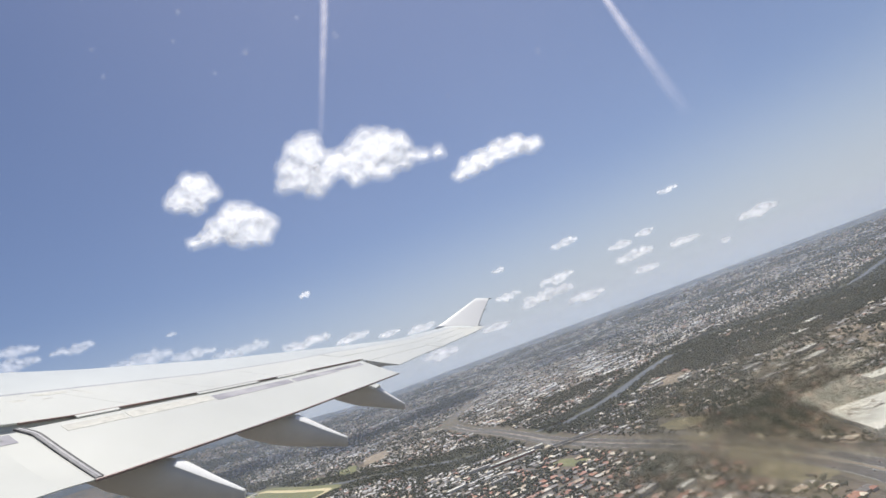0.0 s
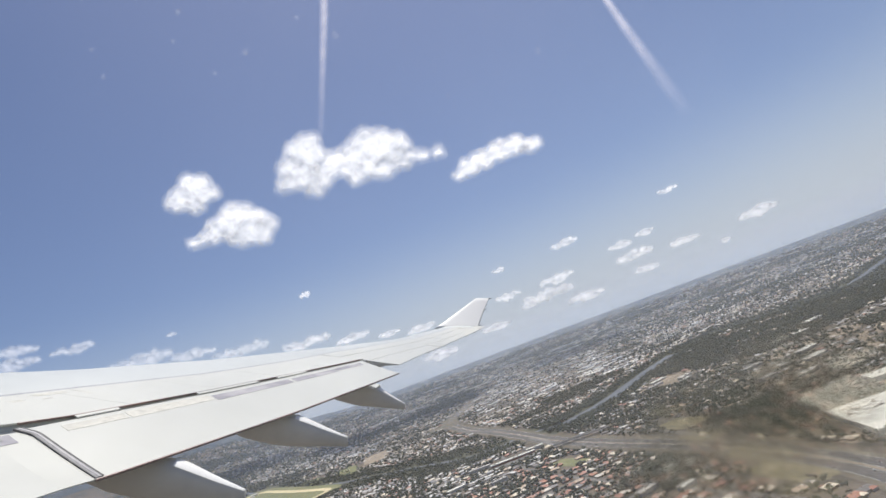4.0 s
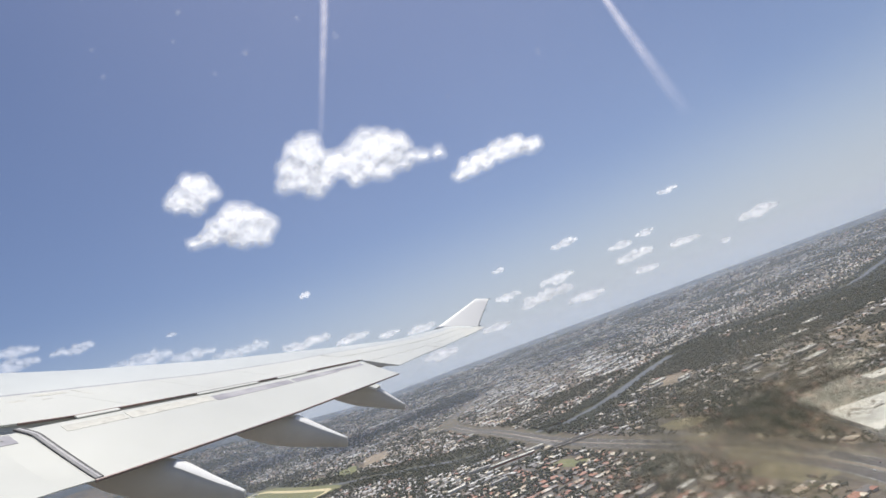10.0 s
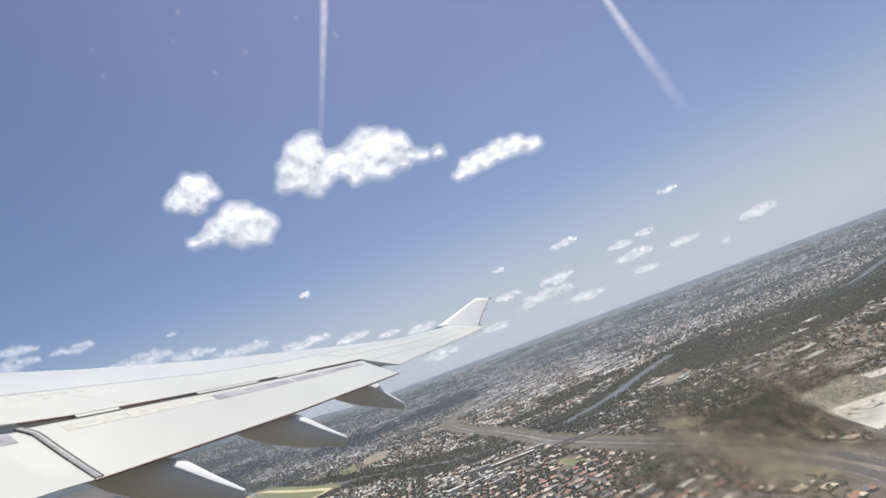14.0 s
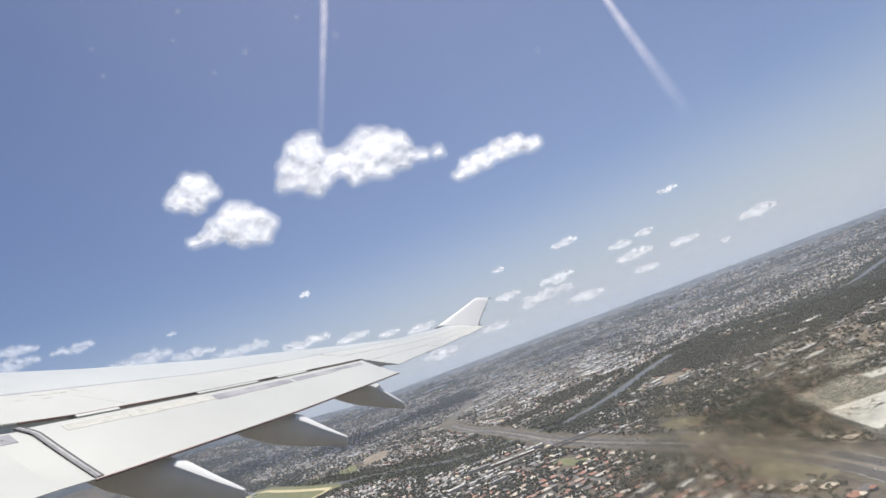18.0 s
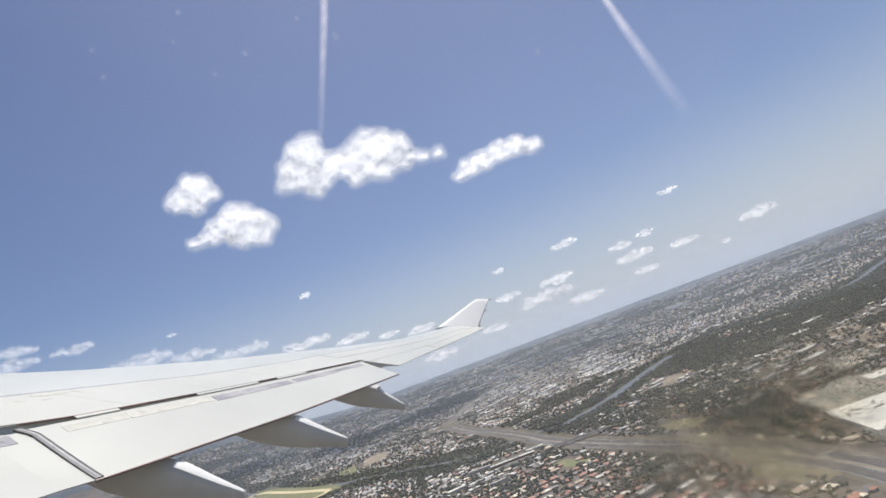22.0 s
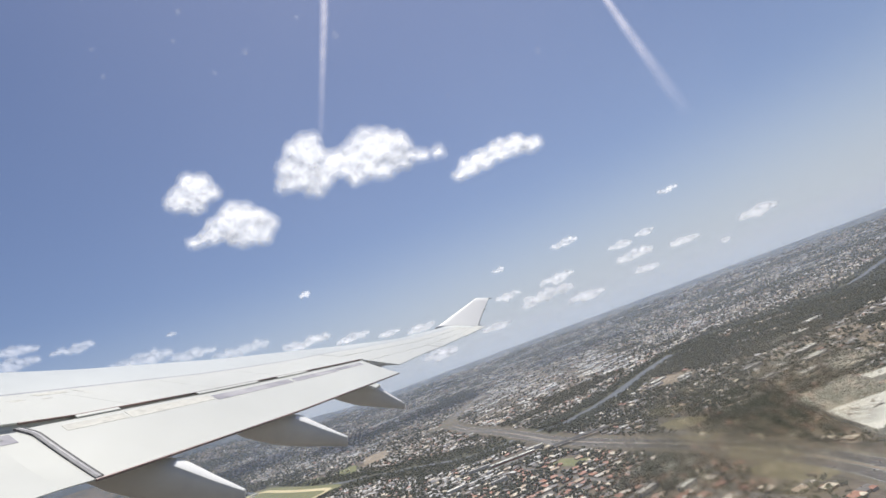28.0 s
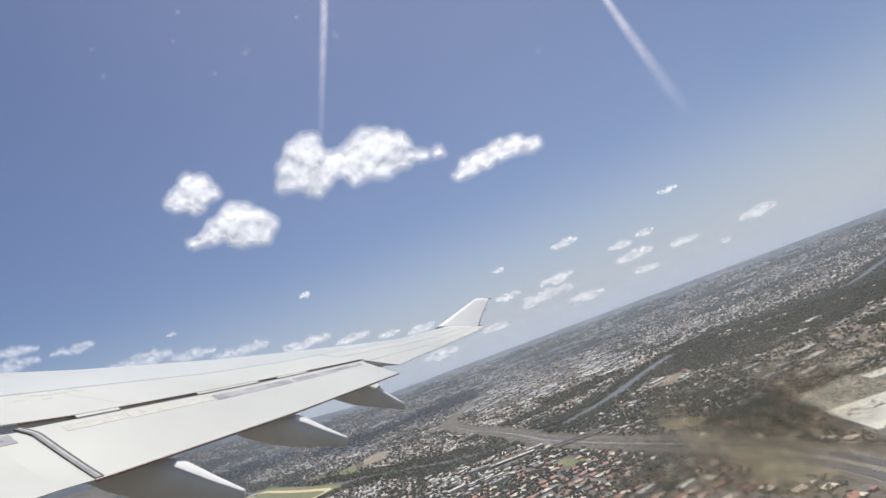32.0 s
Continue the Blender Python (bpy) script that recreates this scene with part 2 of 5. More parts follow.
def pane_material():
    """Scratched acrylic with an added pale film that veils the darks like haze, and one greasy smear that blurs."""
    m = bpy.data.materials.new("hazy_acrylic")
    m.use_nodes = True
    n, l = m.node_tree.nodes, m.node_tree.links
    n.remove(n["Principled BSDF"])
    clear_ = n.new("ShaderNodeBsdfTransparent")
    veil_film = n.new("ShaderNodeBsdfTranslucent")
    veil_film.inputs["Color"].default_value = (0.8, 0.8, 0.8, 1)
    grease = n.new("ShaderNodeBsdfRefraction")
    grease.inputs["Color"].default_value = (0.92, 0.88, 0.76, 1)
    grease.inputs["Roughness"].default_value = 0.24
    grease.inputs["IOR"].default_value = 1.06
    co = n.new("ShaderNodeTexCoord")
    nz = n.new("ShaderNodeTexNoise")
    nz.inputs["Scale"].default_value = 22
    nz.inputs["Detail"].default_value = 5
    l.new(co.outputs["Object"], nz.inputs["Vector"])
    film = n.new("ShaderNodeMapRange")
    film.inputs["From Min"].default_value, film.inputs["From Max"].default_value = 0.3, 0.7
    film.inputs["To Min"].default_value, film.inputs["To Max"].default_value = FILM * 0.8, FILM * 1.2
    l.new(nz.outputs["Fac"], film.inputs["Value"])
    # the film thins towards the forward edge, putting a vignette into the pane
    across, vignette, thin = n.new("ShaderNodeSeparateXYZ"), n.new("ShaderNodeMapRange"), n.new("ShaderNodeMath")
    l.new(co.outputs["Object"], across.inputs["Vector"])
    vignette.inputs["From Min"].default_value, vignette.inputs["From Max"].default_value = -0.09, 0.01
    vignette.inputs["To Min"].default_value, vignette.inputs["To Max"].default_value = 0.25, 1.0
    l.new(across.outputs["X"], vignette.inputs["Value"])
    thin.operation = "MULTIPLY"
    l.new(film.outputs["Result"], thin.inputs[0])
    l.new(vignette.outputs["Result"], thin.inputs[1])
    mp = n.new("ShaderNodeMapping")
    mp.vector_type = "TEXTURE"
    mp.inputs["Location"].default_value = (0.0655, -0.0370, 0)
    mp.inputs["Rotation"].default_value = (0, 0, radians(28))
    mp.inputs["Scale"].default_value = (0.034, 0.0195, 1)
    l.new(co.outputs["Object"], mp.inputs["Vector"])
    ln = n.new("ShaderNodeVectorMath")
    ln.operation = "LENGTH"
    l.new(mp.outputs["Vector"], ln.inputs[0])
    wob = n.new("ShaderNodeMath")
    wob.operation = "MULTIPLY_ADD"
    wob.inputs[1].default_value = 0.55
    l.new(nz.outputs["Fac"], wob.inputs[0])
    l.new(ln.outputs["Value"], wob.inputs[2])
    blot = n.new("ShaderNodeMapRange")
    blot.interpolation_type = "SMOOTHSTEP"
    blot.inputs["From Min"].default_value, blot.inputs["From Max"].default_value = 0.4, 1.6
    blot.inputs["To Min"].default_value, blot.inputs["To Max"].default_value = 0.62, 0.0
    l.new(wob.outputs["Value"], blot.inputs["Value"])
    thick_film = n.new("ShaderNodeMath")
    thick_film.operation = "MULTIPLY_ADD"
    thick_film.inputs[1].default_value = 0.012
    l.new(blot.outputs["Result"], thick_film.inputs[0])
    l.new(thin.outputs["Value"], thick_film.inputs[2])
    m1 = n.new("ShaderNodeMixShader")
    l.new(thick_film.outputs["Value"], m1.inputs["Fac"])
    l.new(clear_.outputs[0], m1.inputs[1])
    l.new(veil_film.outputs[0], m1.inputs[2])
    m2 = n.new("ShaderNodeMixShader")
    l.new(blot.outputs["Result"], m2.inputs["Fac"])
    l.new(m1.outputs[0], m2.inputs[1])
    l.new(grease.outputs[0], m2.inputs[2])
    l.new(m2.outputs[0], n["Material Output"].inputs["Surface"])
    return m


FILM = 0.032
M_pane = pane_material()


# ---- mesh helpers ----
def mesh_of(name, verts, faces, mat, smooth=False):
    me = bpy.data.meshes.new(name)
    me.from_pydata([tuple(v) for v in verts], [], [tuple(f) for f in faces])
    me.materials.append(mat)
    if smooth:
        me.polygons.foreach_set("use_smooth", [True] * len(me.polygons))
    me.update()
    return me


def link(name, me, parent=None, label="", m=None):
    ob = new(name, me)
    if parent:
        ob.parent = parent
    if m is not None:
        ob.matrix_basis = m
    if label:
        tagged(ob, label)
    return ob


def loft(loops, cap=True):
    """Closed loops of points, joined in a row."""
    k = len(loops[0])
    verts = [p for lo in loops for p in lo]
    faces = [(i * k + j, i * k + (j + 1) % k, (i + 1) * k + (j + 1) % k, (i + 1) * k + j) for i in range(len(loops) - 1) for j in range(k)]
    if cap:
        faces += [tuple(range(k))[::-1], tuple(range((len(loops) - 1) * k, len(loops) * k))]
    return verts, faces


def box(cx, cy, z0, sx, sy, sz, turn=0.0):
    c, s = math.cos(turn), math.sin(turn)
    v = []
    for z in (z0, z0 + sz):
        for dx, dy in ((-1, -1), (1, -1), (1, 1), (-1, 1)):
            x, y = dx * sx / 2, dy * sy / 2
            v.append((cx + c * x - s * y, cy + s * x + c * y, z))
    return v, [(3, 2, 1, 0), (4, 5, 6, 7), (0, 1, 5, 4), (1, 2, 6, 5), (2, 3, 7, 6), (3, 0, 4, 7)]


def joined(pieces):
    V, Fs = [], []
    for v, f in pieces:
        o = len(V)
        V += v
        Fs += [tuple(i + o for i in q) for q in f]
    return V, Fs


def lerp(a, b, t):
    return a + (b - a) * t


def ip(x, xs, ys):
    return float(np.interp(x, xs, ys))


# ---- the lie of the land ----
def land(x, y):
    """Height of the ground: a flat coastal plain that climbs gently to the far rise on the horizon."""
    r = math.hypot(x, y)
    if r < 2300:
        return 0.0
    hill = ip(math.degrees(math.atan2(x, y)), (-38, -29, -24.6, -19.8, -13), (200, 172, 140, 58, 0))
    return 3.17e-5 * (r - 2300) ** 2 + hill * ((r - 2300) / 2670) ** 2


def poly(pts, step=25.0):
    """A smooth centre line through the given places."""
    P = [Vector(p) for p in pts]
    P = [P[0] * 2 - P[1]] + P + [P[-1] * 2 - P[-2]]
    out = []
    for i in range(1, len(P) - 2):
        n = max(2, int((P[i + 1] - P[i]).length / step))
        for k in range(n):
            t = k / n
            a, b, c, d = P[i - 1:i + 3]
            out.append(0.5 * ((2 * b) + (c - a) * t + (2 * a - 5 * b + 4 * c - d) * t * t + (3 * b - a - 3 * c + d) * t ** 3))
    out.append(P[-2])
    return out


def ribbon(line, w, lift, off=0.0, wob=0.0):
    V, Fs = [], []
    for i, p in enumerate(line):
        d = (line[min(i + 1, len(line) - 1)] - line[max(i - 1, 0)]).normalized()
        nrm = Vector((-d.y, d.x))
        hw = w / 2 * (1 + wob * noise.noise((p.x * 0.01, p.y * 0.01, 3.1)))
        for s in (-1, 1):
            q = p + nrm * (off + s * hw)
            V.append((q.x, q.y, land(q.x, q.y) + lift))
        if i:
            Fs.append((2 * i - 2, 2 * i - 1, 2 * i + 1, 2 * i)[::-1])
    return V, Fs


HIGHWAY = poly([(356, 560), (355, 700), (336, 814), (312, 912), (262, 1070), (186, 1260), (91, 1525), (33, 1752), (-46, 2049), (-150, 2380), (-235, 2700), (-262, 2900), (-198, 3179), (-90, 3440), (40, 3600)])
SLIP = poly([(40, 1690), (72, 1560), (78, 1480), (84, 1430)])
SLIP_BACK = poly([(225, 1415), (262, 1300), (284, 1180), (312, 1040)])
ARTERIAL = poly([(84, 1426), (-34, 1442), (-126, 1431), (-238, 1446), (-326, 1489), (-460, 1580), (-700, 1720)])
EAST_ROAD = poly([(225, 1415), (296, 1447), (420, 1530), (560, 1600), (700, 1640), (1100, 1600)])
RIVER = poly([(-2000, 3700), (-1379, 2949), (-1033, 2634), (-672, 2256), (-366, 1967), (-132, 1745), (25, 1755), (87, 1750), (158, 1713), (231, 1780), (332, 1881), (479, 2094), (686, 2365), (799, 2476), (943, 2520), (1136, 2500), (1314, 2420), (1473, 2420), (1608, 2504), (1829, 2667), (2300, 2950)])

# ground sheet
gv, gf = [], []
rings = [0, 150, 300, 450, 600, 800, 1000, 1250, 1500, 1800, 2100] + [2300 + 50 * k for k in range(53)] + [4970]
K = 240
for r in rings:
    for k in range(K):
        a = 2 * math.pi * k / K
        x, y = r * math.sin(a), r * math.cos(a)
        gv.append((x, y, land(x, y) if r else 0))
for i in range(len(rings) - 1):
    for k in range(K):
        gf.append((i * K + k, i * K + (k + 1) % K, (i + 1) * K + (k + 1) % K, (i + 1) * K + k)[::-1] if i else (k, K + k, K + (k + 1) % K))
ground = link("ground", mesh_of("ground", gv, gf, M_ground, True))
tagged(ground, "dry suburban plain with brown soil and sparse grass", "ground", kind="structure")


# farthest rim of the plain, distance haze painted into its blue-grey colour
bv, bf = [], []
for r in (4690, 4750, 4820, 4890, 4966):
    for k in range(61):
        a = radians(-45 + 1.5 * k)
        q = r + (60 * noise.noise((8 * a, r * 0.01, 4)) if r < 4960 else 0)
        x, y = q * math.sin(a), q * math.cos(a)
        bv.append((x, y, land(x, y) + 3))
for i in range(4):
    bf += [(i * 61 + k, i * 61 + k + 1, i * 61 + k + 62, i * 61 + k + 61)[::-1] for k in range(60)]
tagged(link("backdrop", mesh_of("backdrop", bv, bf, M_distance, True)), "distant woodland rim with haze painted into its blue colour", "backdrop", kind="structure")


def strip(name, line, w, lift, mat, label, cat, off=0.0, wob=0.0):
    v, f = ribbon(line, w, lift, off, wob)
    return tagged(link(name, mesh_of(name, v, f, mat)), label, cat, kind="structure")


strip("riverbank_bush", RIVER, 230, 0.25, M_bushland, "dark bushland floor along both banks of the river", "bushland", 0, 0.5)
REACH = poly([(150, 1708), (231, 1780), (332, 1881), (479, 2094), (590, 2245), (700, 2378)])
strip("river_reach", REACH, 50, 0.6, M_water, "broad open grey-blue reach of the river", "river", 0, 0.4)
strip("river", [p for p in RIVER if p.x < 160], 26, 0.55, M_water, "narrow grey-blue river winding between dark trees", "river", 0, 0.4)
strip("river_bend", [p for p in RIVER if 1440 < p.x < 1900], 46, 0.55, M_water, "far bend of the river between dark trees", "river", 0, 0.4)
strip("highway_verge", HIGHWAY, 66, 0.65, M_verge, "bare sandy verge beside the highway", "verge", 0, 0.25)
strip("road", HIGHWAY, 44, 0.9, M_asphalt, "wide dual-carriageway highway of dark grey asphalt", "highway")
strip("median", HIGHWAY, 4, 1.1, M_soil, "sandy median strip between the carriageways", "median")
strip("slip_road", SLIP, 12, 1.0, M_street, "pale curving slip road off the highway", "road")
strip("slip_road", SLIP_BACK, 12, 1.0, M_street, "pale curving slip road off the highway", "road")
LOOPS = (poly([(-60, 2100), (-190, 2420), (-330, 2640), (-390, 2860), (-330, 3040), (-220, 3150)]), poly([(-235, 2700), (-330, 2560), (-420, 2600), (-470, 2760), (-380, 2900), (-262, 2900)]), poly([(-262, 2900), (-170, 2980), (-60, 2900), (60, 2780), (240, 2700)]))
for line in LOOPS:
    strip("ramp_road", line, 15, 1.9, M_street, "pale curving ramp of the road interchange", "road")
strip("arterial_road", ARTERIAL, 22, 0.7, M_street, "wide pale arterial road through the suburb", "road")
strip("arterial_road", EAST_ROAD, 18, 0.7, M_street, "pale road through the industrial land", "road")
for o in (-21, -3.2, 3.2, 21):
    strip("lane_line", HIGHWAY, 0.3, 1.02, M_line, "white painted lane line on the highway", "road marking", o)


def patch(name, cx, cy, sx, sy, turn, mat, label, cat, lift=0.45):
    """A flat piece of ground with an uneven rounded edge."""
    n = 40
    v = []
    for k in range(n):
        a = 2 * math.pi * k / n
        ca, sa = math.cos(a), math.sin(a)
        q = 1 / max(abs(ca), abs(sa)) ** 0.8 * (0.96 + 0.08 * noise.noise((cx + 3 * ca, cy + 3 * sa, 1)))
        x, y = ca * q * sx / 2, sa * q * sy / 2
        x, y = cx + x * math.cos(turn) - y * math.sin(turn), cy + x * math.sin(turn) + y * math.cos(turn)
        v.append((x, y, land(x, y) + lift))
    return tagged(link(name, mesh_of(name, *filled(v, lift), mat)), label, cat, kind="structure")


def filled(edge, lift):
    """Rings inside an outline, laid on the ground."""
    n = len(edge)
    cx, cy = sum(p[0] for p in edge) / n, sum(p[1] for p in edge) / n
    v, f = [], []
    for s in (1, 0.8, 0.6, 0.4, 0.2):
        for p in edge:
            x, y = cx + (p[0] - cx) * s, cy + (p[1] - cy) * s
            v.append((x, y, land(x, y) + lift))
    for i in range(4):
        f += [(i * n + k, i * n + (k + 1) % n, (i + 1) * n + (k + 1) % n, (i + 1) * n + k) for k in range(n)]
    f.append(tuple(range(4 * n, 5 * n)))
    return v, f


patch("park", 90, 1232, 44, 120, 0.5, M_grass, "green mown park among the houses", "park", 0.5)
patch("park", 318, 1212, 70, 110, 0.4, M_drygrass, "dry yellow playing field behind trees", "park", 0.5)
patch("bare_field", 493, 1785, 150, 190, -0.6, M_soil, "bare pale earth yard by the river", "yard")
patch("bare_field", -590, 2600, 110, 260, 0.2, M_soil, "bare pale brown field by the river", "field", 3.2)
patch("park", -690, 2500, 90, 280, 0.4, M_grass, "pale green river flat", "park", 2.4)
patch("park", -860, 2560, 80, 200, 0.7, M_grass, "pale green river flat", "park", 2.6)
patch("bare_field", -300, 2860, 170, 300, 0.1, M_verge, "bare brown ground inside the road interchange", "yard", 1.6)
patch("bare_field", 300, 765, 44, 130, 0.25, M_drygrass, "dry grass beside the highway", "verge", 0.7)
patch("bare_field", 390, 860, 40, 180, 0.25, M_soil, "bare brown ground beside the highway", "yard", 0.3)
for x, y, w, d, t in ((640, 1420, 190, 60, 0.5), (760, 1560, 240, 70, 0.5), (560, 1250, 120, 80, 0.4), (900, 1820, 260, 80, 0.5), (720, 1300, 160, 60, 0.6), (1050, 1950, 220, 60, 0.4), (745, 1235, 210, 110, 0.5), (850, 1400, 230, 70, 0.5), (660, 1130, 140, 70, 0.4), (930, 1570, 240, 90, 0.5)):
    patch("bare_field", x, y, w, d, t, M_soil if w > 200 else M_verge, "pale dusty yard on industrial land", "yard", 0.4)

# racecourse: a long oval sand track with a grass infield
RACE = Vector((-985, 2430))
RAXIS = Vector((-0.64, 0.77)).normalized()


def oval(along, across, n=96):
    side = Vector((RAXIS.y, -RAXIS.x))
    out = []
    half = (along - across) / 2
    for k in range(n + 1):
        a = 2 * math.pi * k / n
        c = math.cos(a)
        out.append(RACE + RAXIS * (half * math.tanh(4 * c) + across / 2 * c) + side * (across / 2 * math.copysign(abs(math.sin(a)) ** 0.7, math.sin(a))))
    return out


turf = [(p.x, p.y, land(p.x, p.y) + 0.8) for p in oval(900, 260)[:-1]]
tagged(link("racecourse_turf", mesh_of("racecourse_turf", *filled(turf, 0.8), M_grass)), "green turf of a racecourse beside the river", "racecourse", kind="structure")
strip("sand_track", oval(800, 165), 26, 1.1, M_sand, "pale yellow oval sand racetrack", "racetrack")
patch("infield_pond", -1015, 2445, 50, 130, 0.7, M_water, "small pond inside the racecourse", "pond", 1.2)

# the shopping centre, yards and airfield that the aircraft has already passed
patch("car_park", 710, 850, 170, 230, 0.15, M_street, "wide asphalt car park beside the shopping centre", "car park", 0.5)
patch("yard", 1480, 950, 420, 330, 0.3, M_soil, "bare dusty yard between large sheds", "yard", 0.4)
patch("apron", 1960, 830, 520, 300, 0.25, M_concrete, "pale concrete airfield apron", "apron", 0.5)
patch("taxiway", 2000, 690, 700, 60, 0.25, M_asphalt, "dark asphalt taxiway beside the apron", "taxiway", 0.55)
turn_line = [Vector((2030 + 42 * math.sin(k * math.pi / 24), 690 + 22 * math.cos(k * math.pi / 24))) for k in range(49)]
strip("taxi_line", turn_line, 0.8, 0.7, M_sand, "yellow painted turning loop on the taxiway", "taxiway marking")


# ---- the wing ----
# Wing frame: x aft, y outwards along the span, z up, from the eye; the camera looks 6.5 degrees above its level.
A = radians(6.5)
WING = SEAT @ Matrix(((1, 0, 0, 0), (0, -math.sin(A), math.cos(A), 0), (0, -math.cos(A), -math.sin(A), 0), (0, 0, 0, 1)))
LE_Y, LE_Z = (3, 11.8, 13.6, 16.8, 20.8, 24, 27, 27.4), (-1.0, -1.18, -1.25, -1.25, -1.12, -0.98, -0.57, -0.5)
TE_Y, TE_Z = (3, 7.83, 12, 18, 22, 25.7, 27.2), (-2.1, -2.0, -1.83, -1.5, -1.2, -0.75, -0.53)


def skin(y, c, lift=0.0):
    """A place on the wing's upper surface: span y, share c of the chord from the leading edge."""
    a, b = -(27 - y) * 0.625, -7.87 + 0.36 * max(y, 7.6)
    za, zb = ip(y, LE_Y, LE_Z), ip(y, TE_Y, TE_Z)
    return Vector((a + (b - a) * c, y, za + (zb - za) * c + (b - a) * 0.1 * c * (1 - c) * (1.6 - 1.2 * c) + lift))


def chord(y):
    return -7.87 + 0.36 * max(y, 7.6) + (27 - y) * 0.625


def thick(y, c):
    return chord(y) * 0.42 * math.sqrt(max(c, 0)) * max(1 - c, 0.02) ** 0.8 * 0.6 + 0.03


wing = tagged(new("airplane_wing"), "white airliner wing with winglet and extended flaps", "airplane wing")
wing.matrix_basis = WING


def wing_part(name, v, f, mat, label="", parent=None, smooth=False):
    ob = link(name, mesh_of(name, v, f, mat, smooth), parent or wing, label)
    return ob


def slab(fn, us, vs, depth, nose=0.0):
    """A thin closed panel: fn(u, v) gives its top; depth is its thickness."""
    nu, nv = len(us), len(vs)
    V = [tuple(fn(u, v)) for u in us for v in vs]
    V += [(p[0], p[1], p[2] - (depth(u, v) if callable(depth) else depth)) for p, (u, v) in zip(V[:], [(u, v) for u in us for v in vs])]
    Fs, o = [], nu * nv
    for i in range(nu - 1):
        for j in range(nv - 1):
            a, b, c, d = i * nv + j, i * nv + j + 1, (i + 1) * nv + j + 1, (i + 1) * nv + j
            Fs += [(a, b, c, d)[::-1], (a + o, b + o, c + o, d + o)]
    for i in range(nu - 1):
        for j in (0, nv - 1):
            a, b = i * nv + j, (i + 1) * nv + j
            q = (a, b, b + o, a + o)
            Fs.append(q if j else q[::-1])
    for j in range(nv - 1):
        for i in (0, nu - 1):
            a, b = i * nv + j, i * nv + j + 1
            q = (a, b, b + o, a + o)
            Fs.append(q[::-1] if i else q)
    return V, Fs


def span(a, b, n):
    return [lerp(a, b, k / (n - 1)) for k in range(n)]


def rear(y):
    """Where the fixed skin ends: at the flap cove inboard, at the aileron hinge outboard."""
    return ip(y, (3, 8.75, 9.6, 17.9, 18.3, 27), (0.73, 0.735, 0.752, 0.745, 0.80, 0.80))


loops = []
for y in span(0.12, 27.15, 56):
    cs = [rear(y) * (k / 15) ** 1.7 for k in range(16)]
    up = [tuple(skin(y, c)) for c in cs]
    dn = [(p[0], p[1], p[2] - thick(y, c)) for p, c in zip(up, cs)][::-1]
    loops.append(up + dn)
v, f = loft(loops)
wing_part("wing_box", v, f, M_winggrey, "pale grey painted wing skin", smooth=True)


def SEAMC(y):
    return ip(y, (3, 10, 14, 15, 16.3, 18.4, 20.1, 22.3, 25.5), (0.5, 0.5, 0.51, 0.5, 0.48, 0.42, 0.41, 0.37, 0.36))


# white upper panels behind the front seam: spoilers inboard, fixed panels outboard
edges = [0.2, 3.2, 6.0, 8.75, 10.6, 12.5, 14.4, 16.2, 17.95]
for a, b in zip(edges, edges[1:]):
    us = span(a + 0.004, b - 0.004, 8)
    v, f = slab(lambda y, s: skin(y, lerp(SEAMC(y) + 0.006, rear(y) + 0.004, s), 0.012 + 0.036 * s * s), us, span(0, 1, 8), 0.03)
    wing_part("spoiler", v, f, M_white, "white spoiler panel lying flush with the wing")
v, f = slab(lambda y, s: skin(y, lerp(SEAMC(y) + 0.006, 0.575, s), 0.012), span(18.0, 26.6, 18), span(0, 1, 5), 0.03)
wing_part("skin_panel", v, f, M_white)
v, f = slab(lambda y, s: skin(y, lerp(0.583, 0.79, s), 0.012), span(18.0, 26.6, 18), span(0, 1, 6), 0.03)
wing_part("skin_panel", v, f, M_white)


def tail(y):
    """Where the outer trailing edge ends, as a share of the chord."""
    return ip(y, (18, 20, 22, 24, 25.75, 27.2), (1.02, 0.985, 0.962, 0.968, 0.995, 1.02))


for a, b, k in ((17.98, 22.0, 0), (22.03, 25.75, 1)):
    v, f = slab(lambda y, s: skin(y - 0.04 * s * (1 - k), lerp(0.795, tail(y), s), 0.012), span(a, b, 10), span(0, 1, 6), lambda y, s: 0.16 * (1 - s) + 0.015)
    wing_part("aileron", v, f, M_white, "white aileron at the outer trailing edge")
# tip and winglet
v, f = slab(lambda y, s: skin(y, lerp(0.79, tail(y), s), 0.01), span(25.78, 27.2, 6), span(0, 1, 5), lambda y, s: 0.12 * (1 - s) + 0.012)
wing_part("tip_fairing", v, f, M_white)
loops = []
for s in span(0, 1, 10):
    z = lerp(-0.64, 0.84, s)
    x0, x1 = lerp(-0.42, 1.64, s ** 0.97), lerp(1.64, 2.3, s ** 1.15)
    yy = 27.15 + 1.75 * s
    t = 0.05 * (1 - 0.5 * s)
    ring = []
    for k in range(16):
        a = 2 * math.pi * k / 16
        ring.append((lerp(x0, x1, 0.5 - 0.5 * math.cos(a)), yy + t * math.sin(a) * (0.4 + 0.6 * math.cos(a / 2) ** 2), z))
    loops.append(ring)
v, f = loft(loops)
winglet = wing_part("winglet", v, f, M_bright, "white upswept winglet at the wing tip", smooth=True)
v, f = slab(lambda x, s: Vector((x, 26.85 + 0.5 * s, -0.57 + 0.02 * s)), span(0.05, 1.72, 8), span(0, 1, 3), 0.07)
wing_part("root_strake", v, f, M_white, "", winglet)
